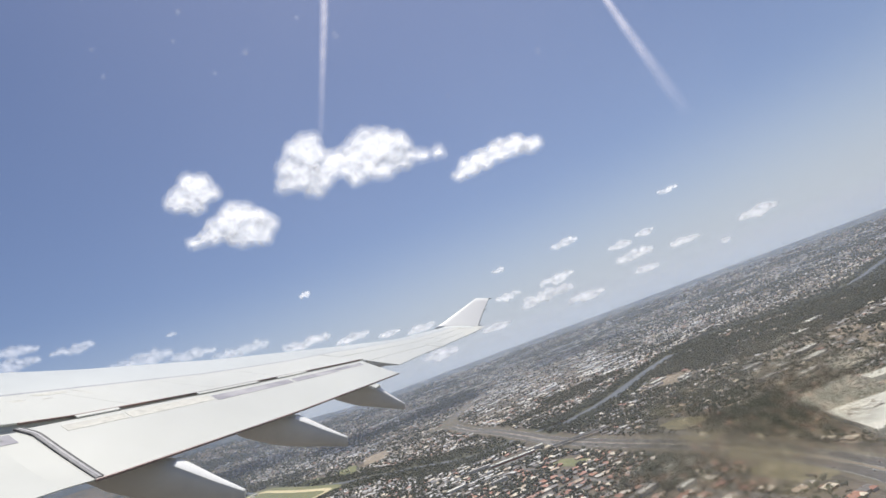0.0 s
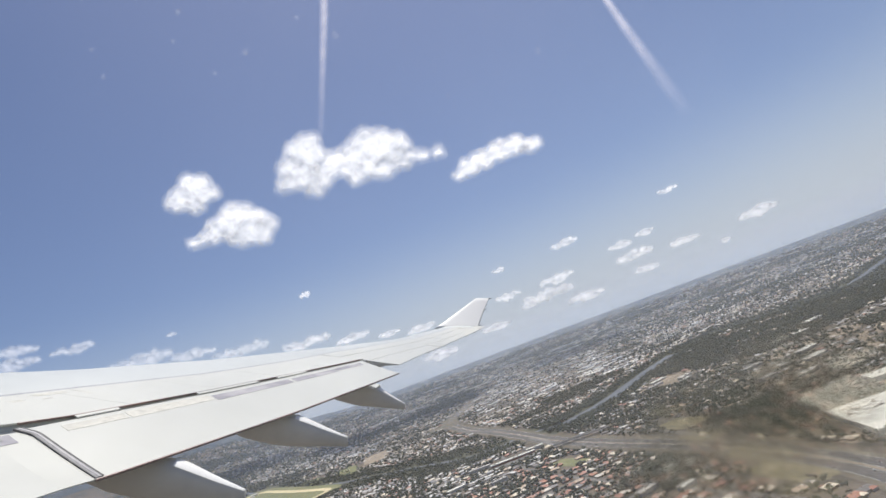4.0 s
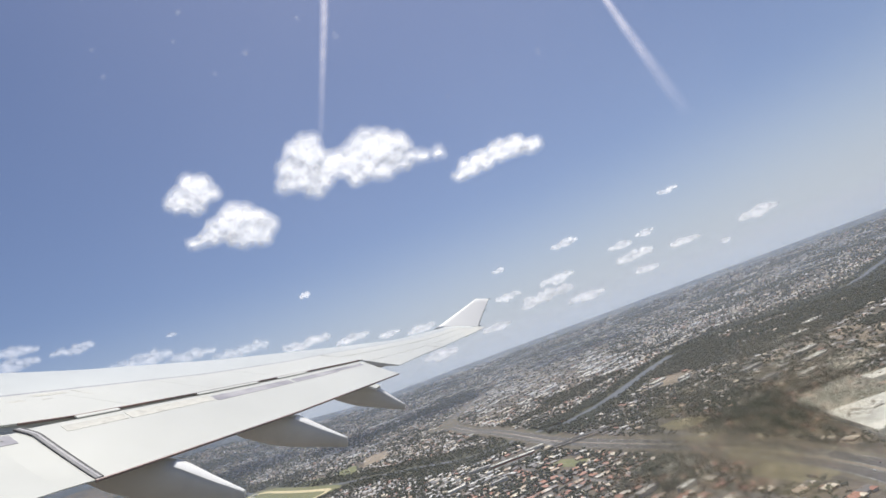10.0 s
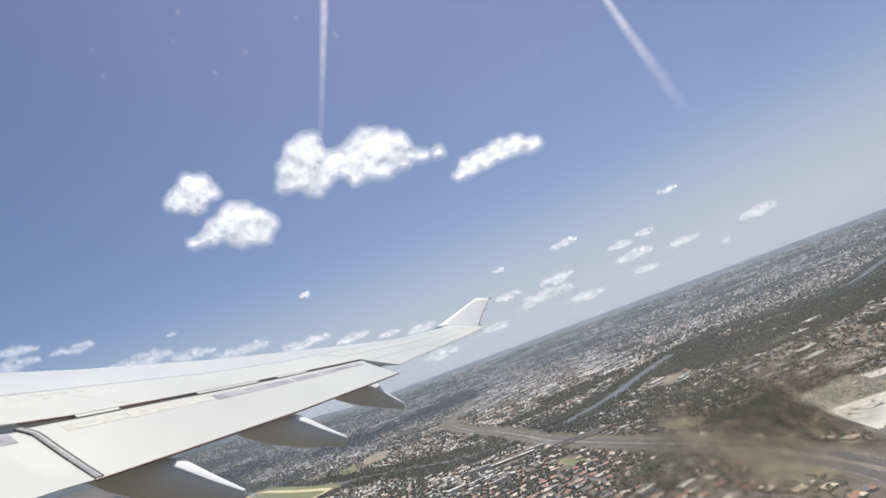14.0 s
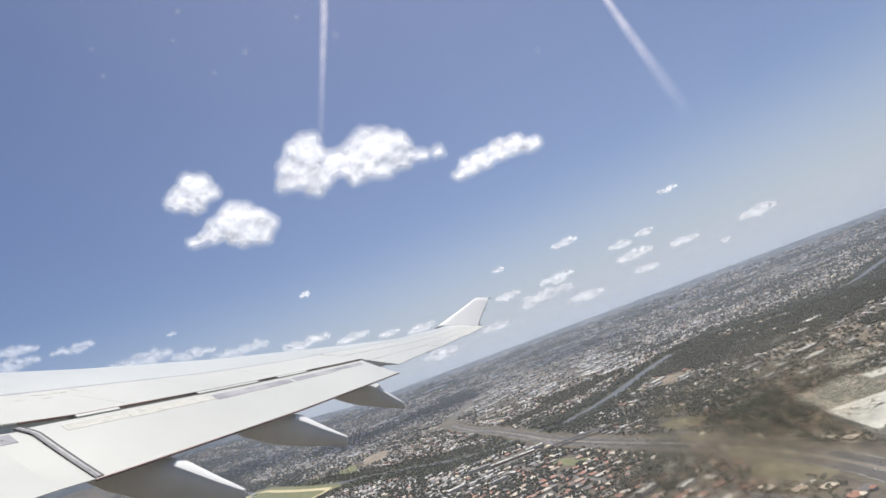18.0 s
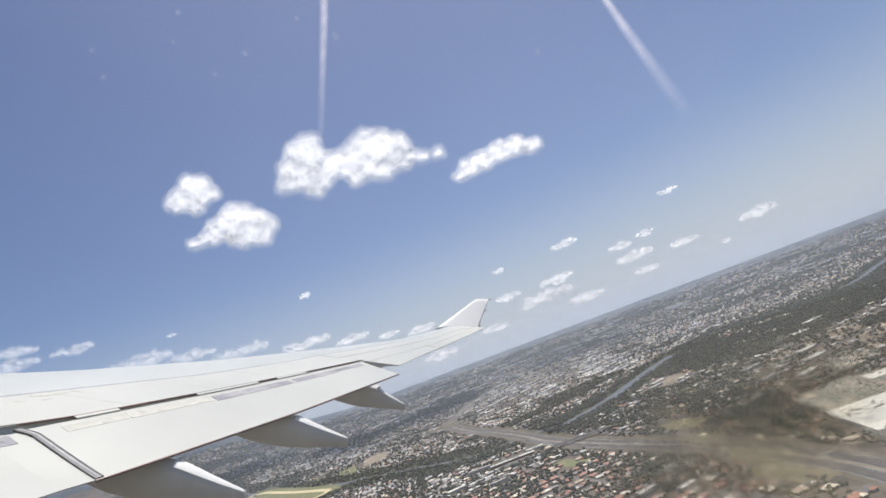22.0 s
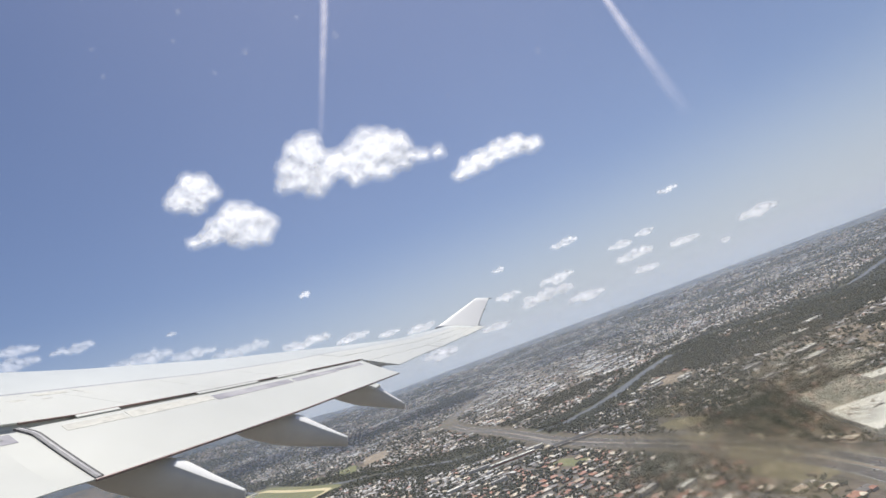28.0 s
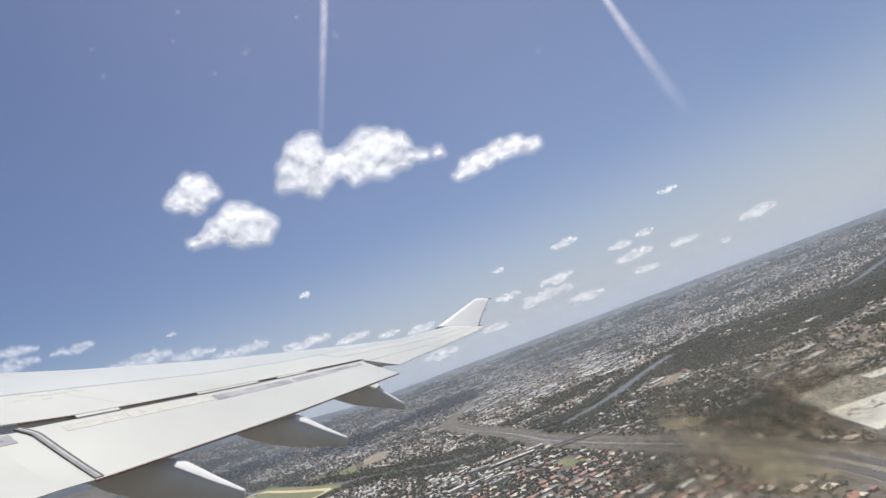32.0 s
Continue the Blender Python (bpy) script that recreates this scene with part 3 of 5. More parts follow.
for s in (0.97, 0.6, 0.1):
    v, f = box(lerp(1.64, 2.3, s ** 1.15) + 0.04, 27.15 + 1.75 * s, lerp(-0.64, 0.84, s), 0.15, 0.03, 0.03)
    wing_part("static_wick", v, f, M_dark, "thin dark static discharge wick", winglet)
# static wicks along the outer trailing edge
for y in (20.5, 22.2, 23.4, 24.6, 25.6, 26.4):
    p = skin(y, tail(y), 0.0)
    v, f = box(p.x + 0.04, p.y, p.z - 0.005, 0.14, 0.02, 0.02)
    wing_part("static_wick", v, f, M_white, "thin pale static discharge wick")
# seams
for nm, fn, a, b in (("front", SEAMC, 0.2, 26.3),):
    v, f = slab(lambda y, s: skin(y, fn(y) - 0.012 + 0.022 * s, 0.006), span(a, b, 40), span(0, 1, 2), 0.02)
    wing_part("panel_seam", v, f, M_seam, "thin grey seam between wing skin panels")
# cove wall behind the spoilers
v, f = slab(lambda y, s: skin(y, rear(y) - 0.02 + 0.09 * s, -0.05 - 0.05 * s), span(0.2, 17.8, 28), span(0, 1, 3), 0.03)
wing_part("flap_cove", v, f, M_worn, "dark flap cove between spoilers and flap")


# access panels and scuffs on the spoilers
for y0, y1, c0, c1 in ((10.25, 10.75, 0.525, 0.545), (9.75, 9.95, 0.56, 0.575), (10.15, 10.3, 0.575, 0.585), (10.9, 10.94, 0.52, 0.60), (11.4, 11.44, 0.60, 0.72), (13.2, 13.4, 0.6, 0.61)):
    v, f = slab(lambda y, s: skin(y, lerp(c0, c1, s), 0.016), span(y0, y1, 3), span(0, 1, 3), 0.006)
    wing_part("access_panel", v, f, M_worn, "small scuffed grey access panel")
v, f = slab(lambda y, s: skin(y, lerp(rear(y) + 0.0042, rear(y) + 0.0075, s), 0.05), span(8.9, 17.8, 24), span(0, 1, 2), 0.035)
wing_part("spoiler_edge", v, f, M_edge, "thin brown metal rear edge of the spoilers")


# flaps: u along the span, v along the chord
def flap(u, s, lift=0.0):
    y = lerp(8.78, 17.75, u) - 1.05 * s
    c = lerp(lerp(0.778, 0.773, u), lerp(1.09, 1.135, u), s)
    bulge = 0.20 * s * (1 - s) * (1 - 0.5 * u)
    return skin(y, c, lift + 0.025 * (1 - s) ** 2 + bulge * 0.25)


us = span(0, 1, 30)
v, f = slab(flap, us, [0, 0.04, 0.1, 0.18, 0.3, 0.45, 0.6, 0.75, 0.9, 1], lambda u, s: (0.30 * (1 - s) ** 0.8 * min(1, 0.3 + 6 * s) + 0.012) * (1 - 0.45 * u))
outer = wing_part("outboard_flap", v, f, M_flap, "white outboard flap extended below the wing")
for a, b, w0, w1 in ((0.05, 0.16, 0.08, 0.2), (0.165, 0.36, 0.06, 0.21), (0.365, 0.62, 0.09, 0.24), (0.63, 0.82, 0.10, 0.24), (0.825, 0.97, 0.09, 0.21)):
    v, f = slab(lambda u, s: flap(u, lerp(w0, w1, s), 0.004), span(a, b, 8), span(0, 1, 3), 0.004)
    wing_part("rub_strip", v, f, M_strip if a > 0.3 else M_worn, "scuffed grey metal rub strip on the flap", outer)
v, f = slab(lambda u, s: flap(u, lerp(0.992, 1.003, s), 0.002), us, span(0, 1, 2), 0.03)
wing_part("trailing_edge", v, f, M_edge, "thin brown metal trailing edge", outer)
v, f = slab(lambda u, s: flap(lerp(0.80, 0.838, u), lerp(0.97, 1.13 - 0.03 * u, s), -0.03), span(0, 1, 4), span(0, 1, 3), 0.06)
wing_part("flap_tab", v, f, M_white, "small white tab behind the flap", outer)
for a, b in ((0.085, 0.165), (0.345, 0.53), (0.6, 0.72)):
    v, f = slab(lambda u, s: flap(u, lerp(-0.05, 0.0, s), 0.025), span(a, b, 6), span(0, 1, 3), 0.02)
    wing_part("flap_vane", v, f, M_white, "pale strip inside the flap slot", outer)


def inner_flap(u, s, lift=0.0):
    y = lerp(1.3, 8.80, u) - 1.05 * s * u
    c = lerp(0.785, 1.088 - 0.22 * (1 - u), s)
    return skin(y, c, lift + 0.015 * (1 - s) ** 2 + 0.045 * s * (1 - s))


v, f = slab(inner_flap, span(0, 1, 16), [0, 0.05, 0.12, 0.2, 0.35, 0.5, 0.7, 0.85, 1], lambda u, s: 0.34 * (1 - s) ** 0.8 * min(1, 0.3 + 6 * s) + 0.012)
inner = wing_part("inboard_flap", v, f, M_flap, "white inboard flap with grey hinge recess")
v, f = slab(lambda u, s: inner_flap(u, lerp(0.02, 0.2, s), 0.006), span(0.84, 0.965, 6), span(0, 1, 3), 0.01)
wing_part("hinge_recess", v, f, M_strip, "scuffed grey recess at the flap hinge", inner)
for k in range(4):
    v, f = slab(lambda u, s: inner_flap(u, lerp(0.07, 0.12, s), 0.012), span(0.895 + 0.015 * k, 0.903 + 0.015 * k, 2), span(0, 1, 2), 0.01)
    wing_part("marking_bar", v, f, M_seal, "small unreadable grey marking", inner)
# seal strips between the two flaps
for w, mat, lift, off in ((0.12, M_seal, 0.014, 0.0), (0.02, M_dark, 0.018, 0.10), (0.022, M_lilac, 0.018, 0.055), (0.012, M_dark, 0.018, 0.0)):
    v, f = slab(lambda s, q: flap((w * q + off - 0.8 * max(0, 0.13 - s)) / 8.97, s, lift), span(-0.02, 0.985, 18), span(0, 1, 2), 0.03)
    wing_part("flap_seal", v, f, mat, "grey rubber seal between the flaps")


# flap track fairings: drooping canoe bodies under the flap
def fairing(y, tip, te_z, size):
    n = 18
    lp = []
    for k in range(n):
        t = k / (n - 1)
        x = tip[0] - 2.9 * size * (1 - t)
        roof = ip(t, (0, 0.1, 0.3, 0.5, 0.66, 0.85, 1), (te_z - 0.09, te_z - 0.06, te_z - 0.03, te_z - 0.04, te_z - 0.12, lerp(te_z - 0.12, tip[1] + 0.13 * size, 0.58), tip[1] + 0.13 * size))
        keel = ip(t, (0, 0.1, 0.3, 0.5, 0.66, 0.85, 1), (te_z - 0.15, te_z - 0.34, te_z - 0.56, te_z - 0.69, te_z - 0.72, lerp(te_z - 0.72, tip[1] - 0.055 * size, 0.62), tip[1] - 0.055 * size))
        zc, hh = (roof + keel) / 2, (roof - keel) / 2
        hw = size * ip(t, (0, 0.1, 0.3, 0.5, 0.7, 0.85, 0.95, 1), (0.03, 0.12, 0.21, 0.24, 0.21, 0.14, 0.08, 0.05))
        ring = []
        for j in range(14):
            a = 2 * math.pi * j / 14
            ca, sa = math.cos(a), math.sin(a)
            ring.append((x, y + hw * math.copysign(abs(ca) ** 0.75, ca), zc + hh * math.copysign(abs(sa) ** 0.85, sa)))
        lp.append(ring)
    v, f = loft(lp)
    body = wing_part("flap_track_fairing", v, f, M_fair, "grey canoe-shaped flap track fairing under the flap", smooth=True)
    # sunlit upper rear, its brightness painted on as a whiter strip
    cap = []
    for ring in lp[11:]:
        cx, cz = sum(p[0] for p in ring) / 14, sum(p[2] for p in ring) / 14
        cap.append([(p[0] - 0.004, y + (p[1] - y) * 1.04, cz + (p[2] - cz) * 1.05) for p in ring[1:6]])
    V = [p for r in cap for p in r]
    Fs = [(i * 5 + j, i * 5 + j + 1, i * 5 + 6 + j, i * 5 + 5 + j) for i in range(len(cap) - 1) for j in range(4)]
    wing_part("fairing_cap", V, Fs, M_bright, "sunlit upper rear of the fairing, painted on in brighter white", body, smooth=True)


fairing(9.0, (-2.96, -2.72), -2.05, 1.0)
fairing(12.0, (-1.92, -2.56), -1.90, 1.0)
fairing(15.5, (-1.00, -2.40), -1.66, 0.86)


# ---- clouds ----
def ball(sub):
    bm = bmesh.new()
    bmesh.ops.create_icosphere(bm, subdivisions=sub, radius=1)
    v = np.array([p.co[:] for p in bm.verts])
    f = [[q.index for q in p.verts] for p in bm.faces]
    bm.free()
    return v, np.array(f)


BALL2, BALL1 = ball(2), ball(1)


def puffs(lobes, count, size, base, rng, reach, flat):
    """Many overlapping balls round each lobe, to be fused into one billowing hull."""
    V, Fs, o = [], [], 0
    for c, r in lobes:
        for _ in range(count):
            d = rng.normal(size=3)
            d /= np.linalg.norm(d)
            q = rng.random() ** 0.6 * reach
            p = np.array(c) + d * r * q * np.array((1.2, 1.0, flat))
            s = r * size * (0.45 + rng.random()) * (1.2 - 0.6 * q / reach)
            V.append(base[0] * np.array((1, 1, 0.85)) * s + p)
            Fs.append(base[1] + o)
            o += len(base[0])
    return np.concatenate(V), np.concatenate(Fs)


def billow(name, size, depth):
    t = bpy.data.textures.new(name, "CLOUDS")
    t.noise_scale, t.noise_depth, t.noise_type = size, depth, "SOFT_NOISE"
    return t


BILLOW = {}


def hull(ob, voxel, swell, rough, grow):
    """Fuse the balls into one skin, billow it, and push it out by grow metres."""
    r = ob.modifiers.new("fuse", "REMESH")
    r.mode, r.voxel_size, r.use_smooth_shade = "VOXEL", voxel, True
    soft = ob.modifiers.new("soften", "SMOOTH")
    soft.factor, soft.iterations = 0.6, 14
    for size, strength in ((swell * 2.2, swell * 0.9), (swell * 0.7, rough)):
        key = round(size)
        if key not in BILLOW:
            BILLOW[key] = billow("billow", size, 3)
        d = ob.modifiers.new("billow", "DISPLACE")
        d.texture, d.strength, d.mid_level, d.texture_coords = BILLOW[key], strength, 0.5, "LOCAL"
    d = ob.modifiers.new("grow", "DISPLACE")
    d.strength, d.mid_level = grow, 0.0


def cloud(lobes, label, seed, group="clouds in the sky", count=28, thin=False, layers=None):
    rng = np.random.default_rng(seed)
    mid = sum((Vector(c) for c, r in lobes), Vector()) / len(lobes)
    loc = [(tuple(Vector(c) - mid), r) for c, r in lobes]
    root = tagged(new("cloud"), label, "cloud", group)
    root.location = mid
    mean = sum(r for c, r in lobes) / len(lobes)
    flat = 0.75 if thin else 0.68
    v, f = puffs(loc, count, 0.38, BALL2, rng, 0.85, flat)
    for k, mat in enumerate(layers or M_shells):
        hull(link("cloud_layer", mesh_of("cloud_layer", v, f, mat, True), root), max(4, mean * 0.085), mean * 0.30, mean * (0.03 + 0.075 * k), mean * (-0.12 + (0.13 if thin else 0.115) * k))
    return root


def toward(az, el, d):
    """A place d metres off at a bearing and an elevation in degrees."""
    a, e = radians(az), radians(el)
    return Vector((math.sin(a) * math.cos(e) * d, math.cos(a) * math.cos(e) * d, EYE + math.sin(e) * d))


BIG = "bright white cumulus cloud with ragged edges"
# bearing, elevation and radius of the heaps of each cloud
MASSES = (
    ((-9.7, 24, 174), (-11.6, 23, 148), (-12.5, 21.8, 96), (-10.1, 21.3, 130), (-8.4, 22.2, 157), (-6.7, 22.2, 148), (-5, 22.4, 165), (-3, 22.9, 183), (-1.5, 22.1, 165), (-0.7, 20.6, 104), (-5.1, 20.9, 130), (-2.7, 20.6, 122), (1.4, 20.3, 57), (3.1, 20.1, 48)),
    ((12, 17.2, 83), (10.5, 17.9, 113), (8.9, 18, 117), (7.2, 17.8, 117), (5.7, 17.5, 104), (4.5, 17.2, 61)),
    ((-21.1, 23.5, 135), (-22.5, 22.9, 135), (-20.5, 22.7, 96), (-23.5, 22.5, 61), (-21.8, 21.9, 78)),
    ((-18.4, 19.9, 161), (-17, 18.7, 152), (-19.9, 19.5, 122), (-21.3, 18.9, 83), (-22.6, 18.6, 52), (-16.5, 17.7, 83), (-18.4, 18.1, 104)))
for seed, spec in enumerate(MASSES):
    cloud([(toward(az, el, 4740), r) for az, el, r in spec], BIG, seed + 1)
# bearing, elevation and width in degrees of the small ones
SMALL = [(22, 8.1, 1.8), (11.3, 7.2, 2.5), (16.1, 5, 2.1), (18.6, 5.3, 1.9), (17, 3.7, 3.3), (21.5, 3.2, 2.7), (27.9, 3.2, 3.2), (24.6, 1.9, 0.8), (17.5, 2.1, 2.1), (9.4, 4.3, 3.6), (4.4, 4.4, 2.6), (8.2, 3.2, 4.7), (11.5, 1.7, 3.4), (6.2, 2.8, 2.0), (4.4, 7.1, 1.3), (2.3, 2, 2.8), (-7.8, 5, 2.3), (-4.8, 4.4, 2.8), (-14.4, 11.2, 1.0), (-26.7, 11.2, 0.9), (-21.3, 8, 4.7), (-34.2, 12.1, 3.3), (-38, 13, 3.1), (-38.5, 12, 4.0), (-30, 9.7, 5.8), (-25.5, 8.9, 4.1), (-3.8, 1.4, 3.3), (-15.5, 6.8, 4.3), (-11.3, 5.8, 3.3)]
for i, (az, el, wide) in enumerate(SMALL):
    tall = (0.28 + 0.13 * wide) * (1.1 if az < -14 else 1.0)
    n = max(4, int(wide / tall * 1.6))
    lobes = []
    for k in range(n):
        t = (k + 0.5) / n * 2 - 1
        q = toward(az + wide / 2 * t, el + random.uniform(-0.12, 0.12) * tall, 4600)
        lobes.append((q, tall * 80 * (0.85 - 0.45 * abs(t)) * random.uniform(0.7, 1.3)))
    cloud(lobes, "small flat fair-weather cloud low over the horizon", 20 + i, count=22, thin=True, layers=M_veil if az < -20 else M_thin)

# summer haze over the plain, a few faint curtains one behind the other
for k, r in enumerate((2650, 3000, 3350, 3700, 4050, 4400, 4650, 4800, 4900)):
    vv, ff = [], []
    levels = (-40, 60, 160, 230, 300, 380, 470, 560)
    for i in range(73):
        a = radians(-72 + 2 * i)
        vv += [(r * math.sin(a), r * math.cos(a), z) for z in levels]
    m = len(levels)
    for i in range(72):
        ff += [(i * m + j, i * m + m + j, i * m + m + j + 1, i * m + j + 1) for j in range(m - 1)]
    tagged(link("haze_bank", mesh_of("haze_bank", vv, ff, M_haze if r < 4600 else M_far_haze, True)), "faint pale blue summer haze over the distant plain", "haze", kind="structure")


# ---- the fuselage round the camera, with the cabin window that it looks through ----
fuselage = tagged(new("fuselage"), "plain white airliner fuselage wall with one cabin window", "fuselage")
fuselage.matrix_basis = WING
RAD, WALL, OUT = 2.82, 0.05, 0.155
WIN_W, WIN_H = 0.25, 0.34
half_turn = WIN_H / 2 / RAD


def hoop(x, th, r):
    """A place on the fuselage wall; th = 0 faces straight out at the window's height."""
    return (x, OUT - RAD + r * math.cos(th), r * math.sin(th))


xs = [-21, -16, -11, -7, -4, -2, -0.8, -WIN_W / 2, WIN_W / 2, 0.8, 2, 4, 6]
ths = sorted([-half_turn, half_turn] + [s * (half_turn + (radians(82) - half_turn) * k / 12) for k in range(1, 13) for s in (-1, 1)])
V, Fs = [], []
nt = len(ths)
gap = ths.index(-half_turn)
for r in (RAD, RAD - WALL):
    V += [hoop(x, t, r) for x in xs for t in ths]
o = len(xs) * nt
for i in range(len(xs) - 1):
    for j in range(nt - 1):
        q = (i * nt + j, (i + 1) * nt + j, (i + 1) * nt + j + 1, i * nt + j + 1)
        if i == 7 and j == gap:
            Fs += [(q[n], q[(n + 1) % 4], q[(n + 1) % 4] + o, q[n] + o) for n in range(4)]
            continue
        Fs += [q, tuple(a + o for a in q[::-1])]
for i in range(len(xs) - 1):
    for j in (0, nt - 1):
        a, c = i * nt + j, (i + 1) * nt + j
        Fs.append((a, c, c + o, a + o))
for j in range(nt - 1):
    for i in (0, len(xs) - 1):
        a, c = i * nt + j, i * nt + j + 1
        Fs.append((a, c, c + o, a + o))
link("skin", mesh_of("skin", V, Fs, M_white), fuselage)
window = tagged(new("cabin_window"), "hazy scratched acrylic cabin window with a greasy smear", "window")
window.matrix_basis = SEAT @ pose(0, 0, -0.12)
ring = [(math.copysign(abs(math.cos(a)) ** 0.4, math.cos(a)) * 0.122, math.copysign(abs(math.sin(a)) ** 0.4, math.sin(a)) * 0.165) for a in [2 * math.pi * k / 48 for k in range(48)]]
v, f = loft([[(x, y, 0) for x, y in ring], [(x, y, 0.004) for x, y in ring]])
pane = link("pane", mesh_of("pane", v, f, M_pane), window)
pane.visible_shadow = False


def scuff(a, b, w0, w1, bend, label):
    """A long soft streak of glare on the pane from a to b, w0 wide where it starts and w1 where it ends."""
    a, b = Vector(a), Vector(b)
    d = (b - a).normalized()
    side = Vector((-d.y, d.x))
    vv, uvs, n = [], [], 24
    for i in range(n + 1):
        t = i / n
        c = a.lerp(b, t) + side * bend * (math.sin(math.pi * t) + 0.25 * math.sin(7 * t + 1))
        w = lerp(w0, w1, t) / 2
        for s in (-1, 1):
            q = c + side * s * w
            vv.append((q.x, q.y, 0.0045))
            uvs.append((0.5 + 0.5 * s, t))
    ff = [(2 * i, 2 * i + 1, 2 * i + 3, 2 * i + 2) for i in range(n)]
    me = mesh_of("scuff", vv, ff, M_glint, True)
    layer = me.uv_layers.new(name="UVMap")
    for lo in me.loops:
        layer.data[lo.index].uv = uvs[lo.vertex_index]
    link("scuff", me, window, label)


MM = 0.001
# two streaks of sun glare, laid on the pane as pale strips
scuff((-23.9 * MM, 55.1 * MM), (-24.7 * MM, 19.3 * MM), 2.5 * MM, 1.7 * MM, 0.35 * MM, "pale streak of sun glare on the scratched pane")
scuff((30.2 * MM, 53.9 * MM), (49.8 * MM, 26.4 * MM), 1.9 * MM, 4.6 * MM, -0.6 * MM, "pale streak of sun glare on the scratched pane")
for x, y, r in ((-53.0, 47.6, 0.6), (-21.6, 42.9, 0.8), (18.8, 39.7, 0.7), (-68.0, 34.5, 0.6), (-53.9, 41.6, 0.5), (-45.7, 35.2, 0.5), (-2.3, 51.5, 0.5), (-39.6, 39.5, 0.7), (-23.0, 46.9, 0.5), (0.9, 30.7, 0.5), (-70.3, 39.9, 0.5), (-29.3, 46.3, 0.6)):
    ring_ = [(MM * (x + r * math.cos(a) * 1.1), MM * (y + r * math.sin(a))) for a in [2 * math.pi * k / 12 for k in range(12)]]
    v, f = loft([[(*p, 0.0042) for p in ring_], [(MM * x + (p[0] - MM * x) * 0.5, MM * y + (p[1] - MM * y) * 0.5, 0.0046) for p in ring_]])
    link("dust_speck", mesh_of("dust_speck", v, f, M_speck, True), window, "pale speck of dirt on the pane")
frame_loops = []
for s, z in ((1.0, 0.006), (1.16, 0.006), (1.16, -0.012), (1.0, -0.012), (1.0, 0.006)):
    frame_loops.append([(x * s, y * s, z) for x, y in ring])
v, f = loft(frame_loops, cap=False)
link("window_frame", mesh_of("window_frame", v, f, M_winggrey), window, "grey window surround")


# ---- buildings ----
def gable(w, d, h, rise, eave=0.5):
    """Walls and a hipped roof over a w x d plan; returns both."""
    walls = box(0, 0, -0.3, w, d, h + 0.3)
    a, b = w / 2 + eave, d / 2 + eave
    k = min(a, b) * 0.9
    ends = ((-(a - k), 0), (a - k, 0)) if a >= b else ((0, -(b - k)), (0, b - k))
    v = [(-a, -b, h), (a, -b, h), (a, b, h), (-a, b, h), (*ends[0], h + rise), (*ends[1], h + rise)]
    v += [(x, y, h - 0.15) for x, y in ((-a, -b), (a, -b), (a, b), (-a, b))]
    if a >= b:
        f = [(0, 1, 5, 4), (1, 2, 5), (2, 3, 4, 5), (3, 0, 4)]
    else:
        f = [(0, 1, 4), (1, 2, 5, 4), (2, 3, 5), (3, 0, 4, 5)]
    f += [(0, 6, 7, 1)[::-1], (1, 7, 8, 2)[::-1], (2, 8, 9, 3)[::-1], (3, 9, 6, 0)[::-1], (6, 7, 8, 9)[::-1]]
    return walls, (v, f)


def house(kind):
    w, d = ((17, 11.5), (15, 12.5), (19, 11), (12.5, 15.5), (16, 13.5))[kind]
    root = tagged(new("house"), "single-storey brick suburban house with a hipped roof", "house", "suburban houses")
    walls, roof = gable(w, d, 2.9, (2.2, 2.4, 2.0, 2.3, 2.6)[kind])
    link("wall", mesh_of("wall", *walls, M_brick), root)
    r2 = gable(w * 0.45, d * 0.6, 2.95, 1.7)[1]
    ox, oy = w * 0.2, -d * 0.42
    main = link("roof", mesh_of("roof", *roof, M_roof), root, "tiled hipped roof")
    link("roof_wing", mesh_of("roof_wing", [(x + ox, y + oy, z + 0.03) for x, y, z in r2[0]], r2[1], M_roof), root)
    wg = box(ox, oy, -0.3, w * 0.42, d * 0.55, 3.1)
    link("wall", mesh_of("wall", *wg, M_brick), root)
    link("chimney", mesh_of("chimney", *box(-w * 0.2, d * 0.1, 3.4, 0.8, 0.8, 2.4), M_brick), main)
    for x in (-w * 0.3, w * 0.05 - 1):
        link("window", mesh_of("window", *box(x, -d / 2 - 0.02, 0.9, 1.8, 0.12, 1.2), M_glass), root)
    for x in (-w * 0.25, w * 0.25):
        link("window", mesh_of("window", *box(x, d / 2 + 0.02, 0.9, 1.8, 0.12, 1.2), M_glass), root)
    link("door", mesh_of("door", *box(-w * 0.1, -d / 2 - 0.03, 0, 0.95, 0.1, 2.05), M_bark), root)
    return root


BUILT = []  # (x, y, radius) of what stands on the ground


def clear(x, y, r):
    return all((x - a) ** 2 + (y - b) ** 2 > (r + c) ** 2 for a, b, c in BUILT)


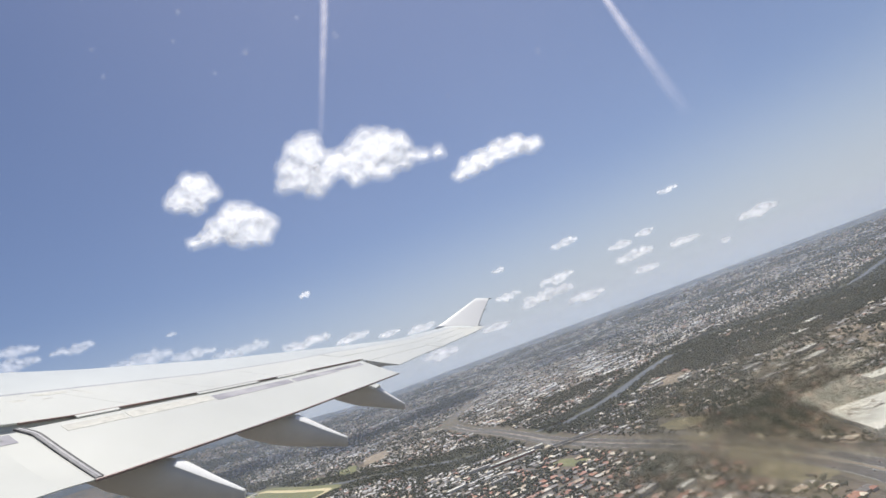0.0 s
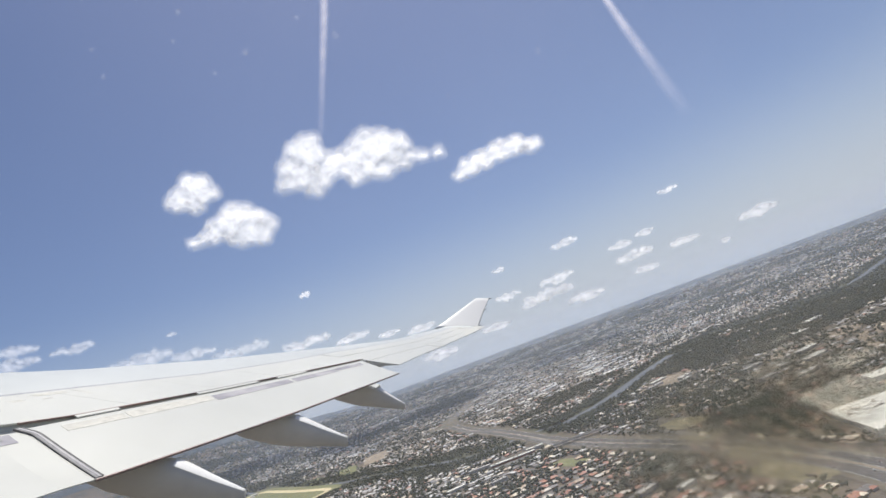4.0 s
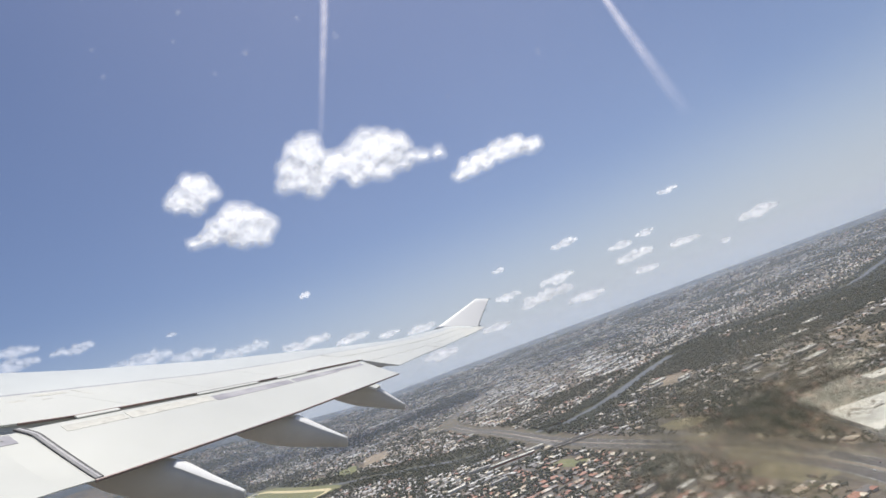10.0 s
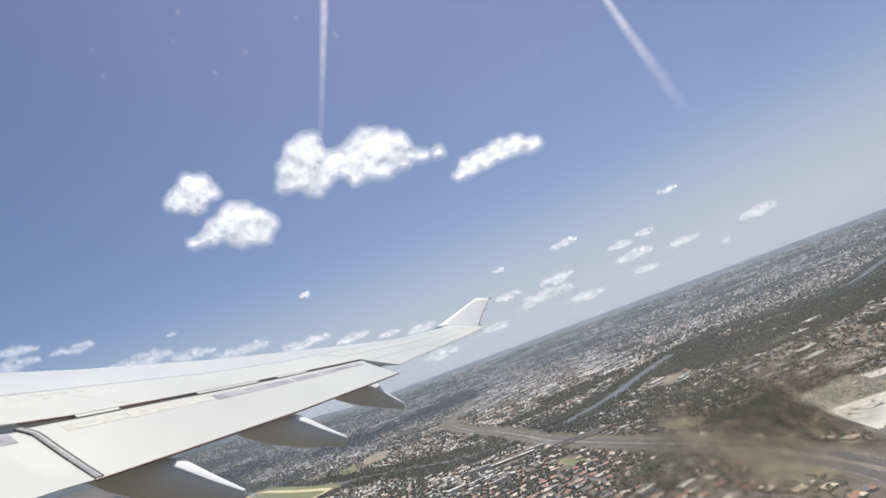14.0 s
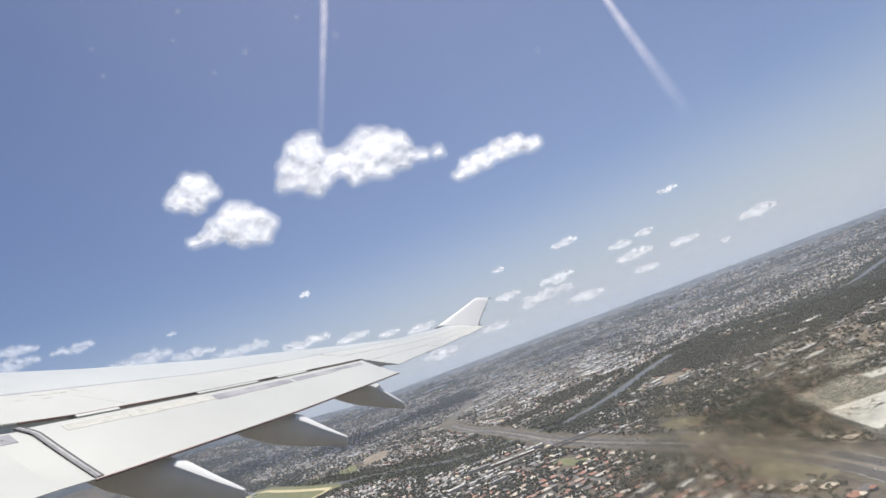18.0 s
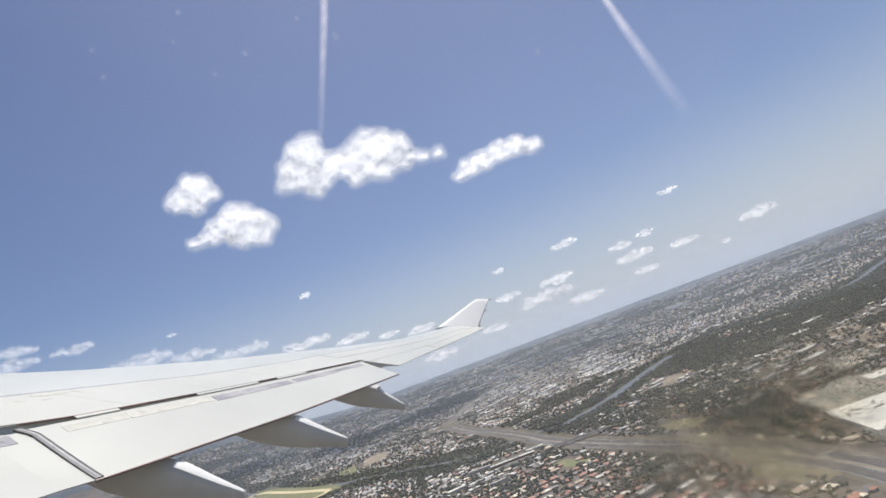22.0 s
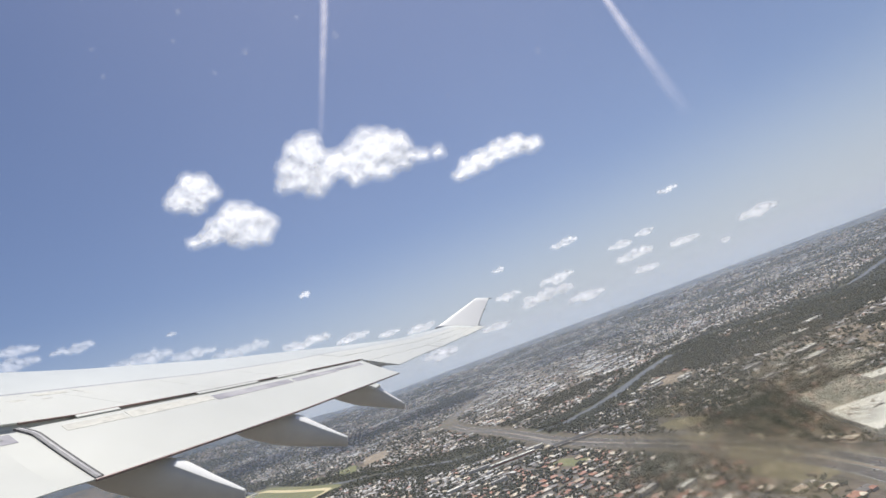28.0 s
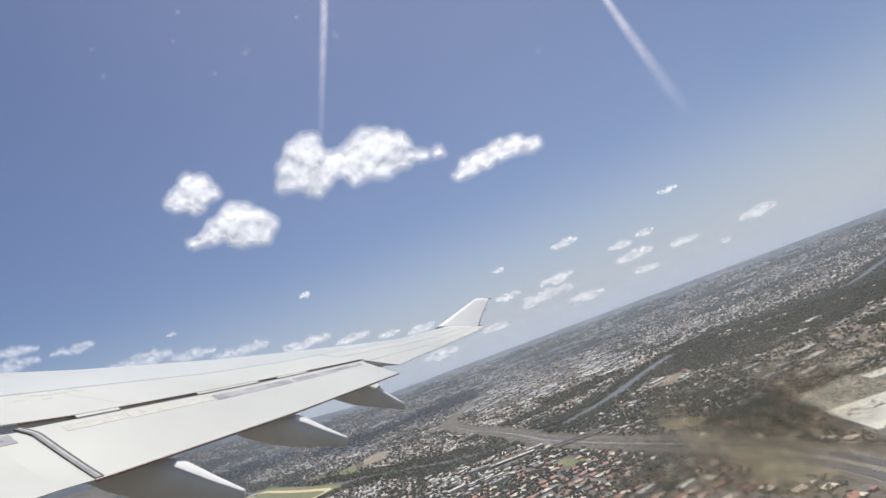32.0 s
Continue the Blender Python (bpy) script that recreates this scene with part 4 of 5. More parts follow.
def shed(name, x, y, w, d, h, turn, roofmat, wallmat, label, units=0, seed=0):
    """A large flat-roofed building with a parapet, roof seams and rooftop plant."""
    rng = random.Random(seed)
    root = tagged(new(name), label, "building")
    root.matrix_basis = pose(x, y, land(x, y), 0, 0, turn)
    link("wall", mesh_of("wall", *box(0, 0, -0.5, w, d, h + 0.5), wallmat), root)
    roof = link("roof", mesh_of("roof", *box(0, 0, h + 0.01, w - 1.2, d - 1.2, 0.5), roofmat), root)
    for sx, sy, lw, ld in ((0, d / 2, w + 0.6, 0.6), (0, -d / 2, w + 0.6, 0.6), (w / 2, 0, 0.6, d - 0.6), (-w / 2, 0, 0.6, d - 0.6)):
        link("parapet", mesh_of("parapet", *box(sx, sy, h - 0.4, lw, ld, 1.5), roofmat), root)
    n = int(max(w, d) // 18)
    for k in range(1, n):
        t = (k / n - 0.5)
        b = box(0, t * d, h + 0.5, w - 1.6, 0.5, 0.18) if d >= w else box(t * w, 0, h + 0.5, 0.5, d - 1.6, 0.18)
        link("roof_seam", mesh_of("roof_seam", *b, M_concrete), roof)
    for k in range(units):
        ux, uy = rng.uniform(-0.42, 0.42) * w, rng.gauss(rng.choice((-0.28, 0.12, 0.3)), 0.05) * d
        link("rooftop_unit", mesh_of("rooftop_unit", *box(ux, uy, h + 0.5, rng.uniform(1.5, 4.5), rng.uniform(1.5, 5), rng.uniform(0.8, 2.2), rng.choice((0, 0.3))), M_unit), roof)
    for k in range(max(2, int(d // 40))):
        yy = ((k + 0.5) / max(2, int(d // 40)) - 0.5) * d
        for s in (-1, 1):
            link("loading_door", mesh_of("loading_door", *box(s * (w / 2 + 0.03), yy, 0, 0.12, 5, 4.2), M_blue), root)
    BUILT.append((x, y, 0.55 * max(w, d)))
    return root


for k, (x, y, w, d, t) in enumerate(((-20, 1474, 112, 13, 2), (-105, 1500, 56, 14, 0), (40, 1505, 44, 13, 6), (470, 1838, 62, 18, 35), (438, 1760, 56, 16, 35), (520, 1735, 50, 16, 35), (505, 1690, 44, 14, 35), (610, 1500, 60, 20, 28), (735, 1470, 64, 22, 28), (690, 1360, 60, 22, 25), (560, 1320, 46, 18, 30), (600, 1232, 46, 16, 26), (880, 1760, 66, 24, 25), (150, 884, 34, 13, 30), (196, 842, 28, 12, 30), (-160, 1370, 44, 15, 24), (-60, 1290, 36, 14, 20), (1010, 1900, 70, 24, 24))):
    shed("warehouse", x, y, w, d, 4.5 + 0.7 * (k % 3), t, (M_paleroof, M_concrete, M_paleroof)[k % 3], M_tilt if k else M_redwall, ("long low building with a pale metal roof", "long low building with a grey concrete roof", "long low building with a pale metal roof")[k % 3], 3, 30 + k)
shed("shopping_centre", 499, 838, 132, 150, 7, -8, M_paleroof, M_tilt, "broad shopping centre with a white roof and rooftop plant", 40, 4)
shed("shop_building", 622, 1016, 84, 40, 7, -8, M_paleroof, M_tilt, "low shop building with a white roof", 6, 14)
shed("warehouse", 1340, 985, 56, 40, 9, 20, M_concrete, M_blue, "grey-roofed warehouse with ribbed roof and blue walls", 0, 5)
shed("warehouse", 1420, 860, 180, 34, 9, 20, M_paleroof, M_tilt, "very long warehouse with a cream metal roof", 4, 6)
shed("warehouse", 1590, 1060, 90, 30, 8, 20, M_paleroof, M_blue, "long shed with a white roof on a dusty yard", 0, 7)
shed("hangar", 1770, 1060, 118, 30, 10, 20, M_paleroof, M_blue, "long hangar with a white ribbed roof", 0, 8)
for k in range(4):
    shed("hangar", 2120 + 16 * k, 1010 + 44 * k, 70, 24, 8, 20, M_paleroof, M_tilt, "pale hangar in a row beside the apron", 0, 50 + k)
YARD = []
rng = random.Random(91)
for k in range(260):
    x, y = 1500 + rng.uniform(-130, 520), 1200 + rng.uniform(-70, 130)
    if rng.random() < 0.85:
        YARD.append(box(x, y, 0.2, 12.2, 2.5, rng.choice((2.6, 2.6, 5.2)), 0.35))
tagged(link("shipping_containers", mesh_of("shipping_containers", *joined(YARD), M_belt)), "rows of pale shipping containers in a yard", "containers", kind="stuff")
# far industrial belt, several hundred buildings
BELT = []
rng = random.Random(77)
for k in range(900):
    if k < 150:
        x, y = rng.uniform(-120, 640), rng.uniform(2520, 3900)
    else:
        x, y = rng.uniform(-1800, 3000), rng.uniform(2700, 4700)
        if noise.noise((x * 0.0016, y * 0.004, 9)) < 0.0 or math.hypot(x, y) > 4850 or y < 1.3 * abs(x):
            continue
    b = box(x, y, land(x, y) - 3, rng.uniform(30, 90), rng.uniform(18, 36), 6.5 if math.hypot(x, y) < 4400 else 11, 0.4)
    BELT.append(b)
for k in range(150):
    a, r = radians(rng.uniform(-12, 36)), rng.uniform(3800, 4750)
    x, y = r * math.sin(a), r * math.cos(a)
    if noise.noise((a * 9, r * 0.004, 21)) > 0.05:
        BELT.append(box(x, y, land(x, y) - 3, rng.uniform(60, 190), rng.uniform(16, 30), 12, -a + rng.uniform(-0.1, 0.1)))
tagged(link("far_warehouses", mesh_of("far_warehouses", *joined(BELT), M_belt)), "far belt of pale industrial roofs", "warehouses", kind="stuff")


# bridges over the highway
def overpass(a, b, w, label):
    a, b = Vector(a), Vector(b)
    d = (b - a)
    L = d.length
    root = tagged(new("road_bridge"), label, "bridge")
    mid = (a + b) / 2
    root.matrix_basis = pose(mid.x, mid.y, 0, 0, 0, math.degrees(math.atan2(d.y, d.x)))
    link("deck", mesh_of("deck", *box(0, 0, 6.2, L, w, 1.2), M_concrete), root)
    link("roadway", mesh_of("roadway", *box(0, 0, 7.41, L, w - 1.6, 0.06), M_street), root)
    for s in (-1, 1):
        link("parapet", mesh_of("parapet", *box(0, s * (w / 2 - 0.3), 7.42, L, 0.4, 1.1), M_concrete), root)
    for x in (-L * 0.36, -L * 0.02, L * 0.33):
        for y in (-w * 0.3, w * 0.3):
            link("pier", mesh_of("pier", *box(x, y, -0.2, 1.4, 1.4, 6.4), M_concrete), root)
    for s in (-1, 1):
        pv = [(s * L / 2, -w / 2, -0.3), (s * L / 2, w / 2, -0.3), (s * L / 2, w / 2, 7.4), (s * L / 2, -w / 2, 7.4), (s * (L / 2 + 90), -w / 2, 0.2), (s * (L / 2 + 90), w / 2, 0.2)]
        f = [(3, 2, 5, 4), (0, 3, 4), (1, 5, 2), (0, 4, 5, 1), (0, 1, 2, 3)]
        link("ramp", mesh_of("ramp", pv, f, M_verge), root)


overpass((80, 1427), (214, 1416), 14, "concrete road bridge crossing over the highway")

# ---- streets and houses ----
TURN = radians(17)
CT, ST = math.cos(TURN), math.sin(TURN)


def spin(u, v):
    """From street-grid to ground: the grid is turned and gently bent."""
    u, v = u + 45 * math.sin(v / 310 + 1), v + 55 * math.sin(u / 270) + 30 * math.sin(u / 130 + v / 200)
    return CT * u - ST * v, ST * u + CT * v


def near_edge(x):
    return 545 + (333 - x) * 1.3


def zone(x, y):
    """Which kind of land lies here."""
    if abs(math.atan2(x, y)) > radians(40) or y < near_edge(x):
        return "none"
    hx = ip(y, HWY, HWX)
    if abs(x - hx) < 46 + 14 * noise.noise((x * 0.01, y * 0.01, 8)) and y < 3600:
        return "highway"
    d = Vector((x, y)) - RACE
    if abs(d.dot(RAXIS)) < 455 and abs(d.x * RAXIS.y - d.y * RAXIS.x) < 135:
        return "field"
    r = float(np.min((RVX - x) ** 2 + (RVY - y) ** 2)) ** 0.5
    if r < 16 and x < 160 or 145 < x < 705 and float(np.min((RCX - x) ** 2 + (RCY - y) ** 2)) < 29 ** 2 or r < 24 and 1430 < x < 1910:
        return "water"
    n = noise.noise((x * 0.004, y * 0.004, 0))
    if r < (115 if x < 30 else 85) + 60 * n:
        return "bush"
    for fx, fy, fr in FIELDS:
        if (x - fx) ** 2 + (y - fy) ** 2 < fr * fr:
            return "field"
    if any((x - fx) ** 2 + (y - fy) ** 2 < (fr * (1 + 0.4 * n)) ** 2 for fx, fy, fr in GROVES):
        return "bush"
    if within(FOREST, x, y):
        return "bush" if n > -0.42 else "parkland"
    if hx < x and y < 1230:
        return "parkland" if noise.noise((x * 0.006, y * 0.006, 12)) > -0.25 else "homes"
    if hx < x and y < 2050:
        return "industry" if x > 0.42 * y - 30 else "mixed"
    if -120 < x < 640 and 2520 < y < 3900:
        return "belt"
    if x * x + y * y > 4000 ** 2 and noise.noise((x * 0.0012, y * 0.004, 7)) > 0.2:
        return "bush"
    if x * x + y * y > 1700 ** 2 and noise.noise((x * 0.0022, y * 0.0035, 5)) > 0.30:
        return "bush"
    return "homes"


FIELDS = ((90, 1205, 30), (90, 1262, 30), (318, 1180, 40), (318, 1245, 40), (493, 1740, 60), (493, 1830, 60), (-590, 2520, 60), (-590, 2600, 60), (-600, 2690, 60), (-690, 2440, 50), (-690, 2560, 50), (-860, 2560, 60), (-300, 2800, 60), (300, 765, 50))
GROVES = ((230, 1700, 45), (250, 1900, 45), (120, 1800, 75), (60, 1690, 40), (222, 965, 62), (190, 880, 30), (245, 1050, 30), (415, 1010, 60), (420, 1120, 60), (1000, 1500, 90))
FOREST = ((440, 1970), (790, 2430), (1100, 2440), (1500, 2380), (2000, 2620), (2300, 2900), (2300, 2500), (1424, 1960), (1150, 1800), (880, 1660), (700, 1640), (570, 1840))


def within(edge, x, y):
    """Whether a place lies inside an outline."""
    inside = False
    for (ax, ay), (bx, by) in zip(edge, edge[1:] + edge[:1]):
        if (ay > y) != (by > y) and x < ax + (y - ay) / (by - ay) * (bx - ax):
            inside = not inside
    return inside


HWY, HWX = [p.y for p in HIGHWAY], [p.x for p in HIGHWAY]
RCX, RCY = np.array([p.x for p in REACH]), np.array([p.y for p in REACH])
RVX, RVY = np.array([p.x for p in RIVER]), np.array([p.y for p in RIVER])
SPOTS = []
rng = random.Random(5)
for i in range(-260, 260):
    for j in range(-30, 180):
        side = j % 2
        u = i * 15.5 + rng.uniform(-2, 2)
        v = (j // 2) * 62 + (18 if side else 45) + rng.uniform(-2, 2)
        if i % 14 == 0:
            continue
        x, y = spin(u, v)
        r = math.hypot(x, y)
        if r > 4760 or y < 400:
            continue
        z = zone(x, y)
        p = {"homes": 0.93, "industry": 0.3, "mixed": 0.5, "bush": 0.03, "parkland": 0.2, "belt": 0.3}.get(z, 0)
        if r > 2600:
            p *= 0.4 + 1.0 * max(0, noise.noise((x * 0.0024, y * 0.0024, 15)) + 0.1)
        if rng.random() < p and clear(x, y, 9):
            SPOTS.append((r, x, y, side))
SPOTS.sort()
kinds = [house(k) for k in range(5)]
for n, (r, x, y, side) in enumerate(SPOTS[:300]):
    m = pose(x, y, land(x, y), 0, 0, 17 + (180 if side else 0) + rng.choice((0, 0, 90)) + rng.uniform(-12, 12))
    if n < 5:
        kinds[n].matrix_basis = m
    else:
        copy_thing(kinds[n % 5], m)
HW, HR = [], []
for r, x, y, side in SPOTS[300:]:
    w, d = rng.uniform(11, 19.5), rng.uniform(8.5, 13.5)
    walls, roof = gable(w, d, 2.9 + (rng.random() < 0.12) * 2.5, rng.uniform(1.6, 2.6))
    t = TURN + rng.choice((0, math.pi / 2)) + rng.uniform(-0.22, 0.22)
    c, s, z0 = math.cos(t), math.sin(t), land(x, y)
    for src, dst in ((walls, HW), (roof, HR)):
        dst.append(([(x + c * p[0] - s * p[1], y + s * p[0] + c * p[1], z0 + p[2]) for p in src[0]], src[1][:-1] if src is roof else src[1][2:]))
tagged(link("house_walls", mesh_of("house_walls", *joined(HW), M_walls)), "walls of thousands of suburban houses", "houses", kind="stuff")
tagged(link("house_roofs", mesh_of("house_roofs", *joined(HR), M_roofs)), "red, grey and pale roofs of thousands of suburban houses", "houses", kind="stuff")

ST_P = []
for j in range(-10, 70):
    pts = []
    for i in range(-120, 121):
        x, y = spin(i * 26, j * 62 + 1)
        ok = zone(x, y) in ("homes", "industry", "mixed") and math.hypot(x, y) < 3300
        if ok:
            pts.append(Vector((x, y)))
        if (not ok or i == 120) and len(pts) > 3:
            ST_P.append(ribbon(pts, 8.5, 0.32))
        if not ok:
            pts = []
for i in range(-13, 14):
    pts = []
    for j in range(-30, 160):
        x, y = spin(i * 217, j * 26)
        ok = zone(x, y) in ("homes", "industry", "mixed") and math.hypot(x, y) < 3300
        if ok:
            pts.append(Vector((x, y)))
        if (not ok or j == 159) and len(pts) > 3:
            ST_P.append(ribbon(pts, 9.5, 0.38))
        if not ok:
            pts = []
tagged(link("streets", mesh_of("streets", *joined(ST_P), M_street)), "grid of grey suburban streets between the houses", "street", kind="structure")


# ---- trees ----
def tree(k):
    rr = random.Random(k)
    h = rr.uniform(6.5, 10.5)
    root = tagged(new("tree"), "dark olive-green gum tree with an uneven crown", "tree", "trees in the suburb")
    lp = []
    for t in span(0, 1, 6):
        lp.append([(0.28 * (1.15 - t) * math.cos(a) + 0.3 * math.sin(2 * t + k), 0.28 * (1.15 - t) * math.sin(a), t * h * 0.62 - 0.3) for a in [2 * math.pi * q / 7 for q in range(7)]])
    trunk = link("trunk", mesh_of("trunk", *loft(lp), M_bark, True), root)
    g = np.random.default_rng(k)
    for q in range(4):
        a = q * 1.7 + k
        e = Vector((math.cos(a) * h * 0.22, math.sin(a) * h * 0.22, h * 0.72))
        b = Vector((0.2 * math.sin(2), 0, h * 0.4))
        lp = [[tuple(b.lerp(e, t) + Vector((0.12 * (1.2 - t) * math.cos(s), 0.12 * (1.2 - t) * math.sin(s), 0))) for s in (0, 2.1, 4.2)] for t in (0, 0.5, 1)]
        link("limb", mesh_of("limb", *loft(lp), M_bark), trunk)
    V, Fs, o = [], [], 0
    heads = [(g.normal(0, h * 0.17), g.normal(0, h * 0.17), h * g.uniform(0.55, 0.9), h * g.uniform(0.12, 0.2)) for _ in range(7)]
    for hx, hy, hz, hr in heads:
        for _ in range(16):
            d = g.normal(size=3)
            d *= hr * g.random() ** 0.4 / np.linalg.norm(d)
            s = hr * g.uniform(0.25, 0.45)
            vv = BALL1[0] * (1 + 0.3 * g.normal(size=(len(BALL1[0]), 1))) * s * np.array((1, 1, 0.7)) + np.array((hx, hy, hz)) + d
            V.append(vv)
            Fs.append(BALL1[1] + o)
            o += len(vv)
    link("crown", mesh_of("crown", np.concatenate(V), np.concatenate(Fs), M_leaf), root)
    return root


TREES = []
rng = random.Random(11)
for _ in range(130000):
    r = 600 + 4140 * rng.random() ** 0.68
    a = radians(rng.uniform(-39, 39))
    x, y = r * math.sin(a), r * math.cos(a)
    z = zone(x, y)
    p = {"homes": 0.62, "bush": 0.95, "mixed": 0.85, "parkland": 0.95, "industry": 0.38, "belt": 0.2, "field": 0.0}.get(z, 0)
    p *= 1.0 if z == "bush" else 0.35 + 1.2 * max(0, noise.noise((x * 0.008, y * 0.008, 2)) + 0.35)
    p *= (0.75 if r > 2600 and z != "bush" else 1)
    if rng.random() < p and clear(x, y, 5):
        TREES.append((r, x, y))
for _ in range(16000):
    x, y = rng.uniform(500, 2300), rng.uniform(1650, 2900)
    if within(FOREST, x, y) and zone(x, y) == "bush" and abs(math.atan2(x, y)) < radians(39):
        TREES.append((math.hypot(x, y), x, y))
for fx, fy, fr in GROVES:
    for _ in range(fr * 4):
        a, q = rng.uniform(0, 6.28), fr * rng.random() ** 0.5
        x, y = fx + q * math.cos(a), fy + q * math.sin(a)
        if zone(x, y) == "bush" and clear(x, y, 5):
            TREES.append((math.hypot(x, y), x, y))
TREES.sort()
for _ in range(900):
    x, y = rng.uniform(800, 2300), rng.uniform(600, 1500)
    if math.atan2(x, y) > radians(41) and noise.noise((x * 0.006, y * 0.006, 6)) > 0.12 and clear(x, y, 8) and math.hypot(x - 710, y - 850) > 150 and not (x > 1700 and y < 1000):
        TREES.append((math.hypot(x, y), x, y))
tkinds = [tree(k) for k in range(6)]
for n, (r, x, y) in enumerate(TREES[:290]):
    s = rng.uniform(0.7, 1.15)
    m = pose(x, y, land(x, y), 0, 0, rng.uniform(0, 360))
    if n < 6:
        tkinds[n].matrix_basis = m
    else:
        copy_thing(tkinds[n % 6], m @ Matrix.Scale(s, 4))
V, Fs, o = [], [], 0
g = np.random.default_rng(3)
ico = bmesh.new()
bmesh.ops.create_icosphere(ico, subdivisions=1, radius=1)
IV = np.array([p.co[:] for p in ico.verts])
IF = np.array([[q.index for q in p.verts] for p in ico.faces])
ico.free()
for r, x, y in TREES[290:]:
    for _ in range(4 if r < 1700 else 2 if r < 2600 else 1):
        s = g.uniform(1.6, 3.3) * (1 if r < 2600 else 1.5 if r < 3400 else 2.0)
        c = np.array((x + g.normal(0, 2.2), y + g.normal(0, 2.2), land(x, y) + g.uniform(2.5, 7)))
        V.append(IV * (1 + 0.22 * g.normal(size=(len(IV), 1))) * s * np.array((1, 1, 0.8)) + c)
        Fs.append(IF + o)
        o += len(IV)
woods = link("woodland", mesh_of("woodland", np.concatenate(V), np.concatenate(Fs), M_wood))
tagged(woods, "dark olive woodland and garden trees across the plain", "trees", kind="stuff")


# ---- cars ----
def car():
    root = tagged(new("car"), "small parked or driving passenger car", "car", "cars on the roads and car parks")
    lp = []
    for x, w, z0, z1 in ((-2.2, 1.5, 0.45, 0.85), (-2.0, 1.75, 0.3, 0.95), (0, 1.8, 0.28, 1.0), (1.6, 1.75, 0.28, 0.9), (2.2, 1.5, 0.4, 0.7)):
        lp.append([(x, -w / 2, z0), (x, w / 2, z0), (x, w / 2, z1), (x, -w / 2, z1)])
    link("body", mesh_of("body", *loft(lp), M_car), root)
    lp = [[(x, -w / 2, z0), (x, w / 2, z0), (x, w / 2 * 0.85, z1), (x, -w / 2 * 0.85, z1)] for x, w, z0, z1 in ((-1.7, 1.6, 0.9, 0.98), (-1.1, 1.6, 0.9, 1.42), (0.3, 1.6, 0.9, 1.45), (1.1, 1.55, 0.88, 0.95))]
    link("cabin", mesh_of("cabin", *loft(lp), M_glass), root)
    link("roof", mesh_of("roof", *box(-0.4, 0, 1.44, 1.4, 1.3, 0.05), M_car), root)
    for x in (-1.35, 1.35):
        for y in (-0.8, 0.8):
            lp = [[(x + 0.32 * math.cos(2 * math.pi * q / 8), y + s, 0.32 + 0.32 * math.sin(2 * math.pi * q / 8)) for q in range(8)] for s in (-0.1, 0.1)]
            link("wheel", mesh_of("wheel", *loft(lp), M_tyre), root)
    return root


auto = car()
first = True
rng = random.Random(21)
PLACES = []
for k in range(150):
    x, y = spin(rng.uniform(-900, 900), rng.randrange(6, 28) * 62 + 1 + rng.choice((-2.6, 2.6)))
    if zone(x, y) == "homes" and math.hypot(x, y) < 1600:
        PLACES.append((x, y, 0.35, 17 + rng.choice((0, 180))))
for k in range(46):
    i = rng.randrange(3, 75)
    if i + 1 >= len(HIGHWAY):
        continue
    p, q = HIGHWAY[i], HIGHWAY[i + 1]
    d = (q - p).normalized()
    o = rng.choice((-19, -12, -6, 6, 12, 19))
    c = p.lerp(q, rng.random()) + Vector((-d.y, d.x)) * o
    PLACES.append((c.x, c.y, 0.95, math.degrees(math.atan2(d.y, d.x))))
for k in range(90):
    i, j = k % 9, k // 9
    if rng.random() < 0.7:
        PLACES.append((*(Vector((710, 850)) + Vector((-52 + 13 * i, -80 + 17 * j)))[:], 0.52, 17 + rng.choice((0, 180))))
for x, y, z, t in PLACES[:300]:
    m = pose(x, y, land(x, y) + z, 0, 0, t)
    if first:
        auto.matrix_basis = m
        first = False
    else:
        copy_thing(auto, m)


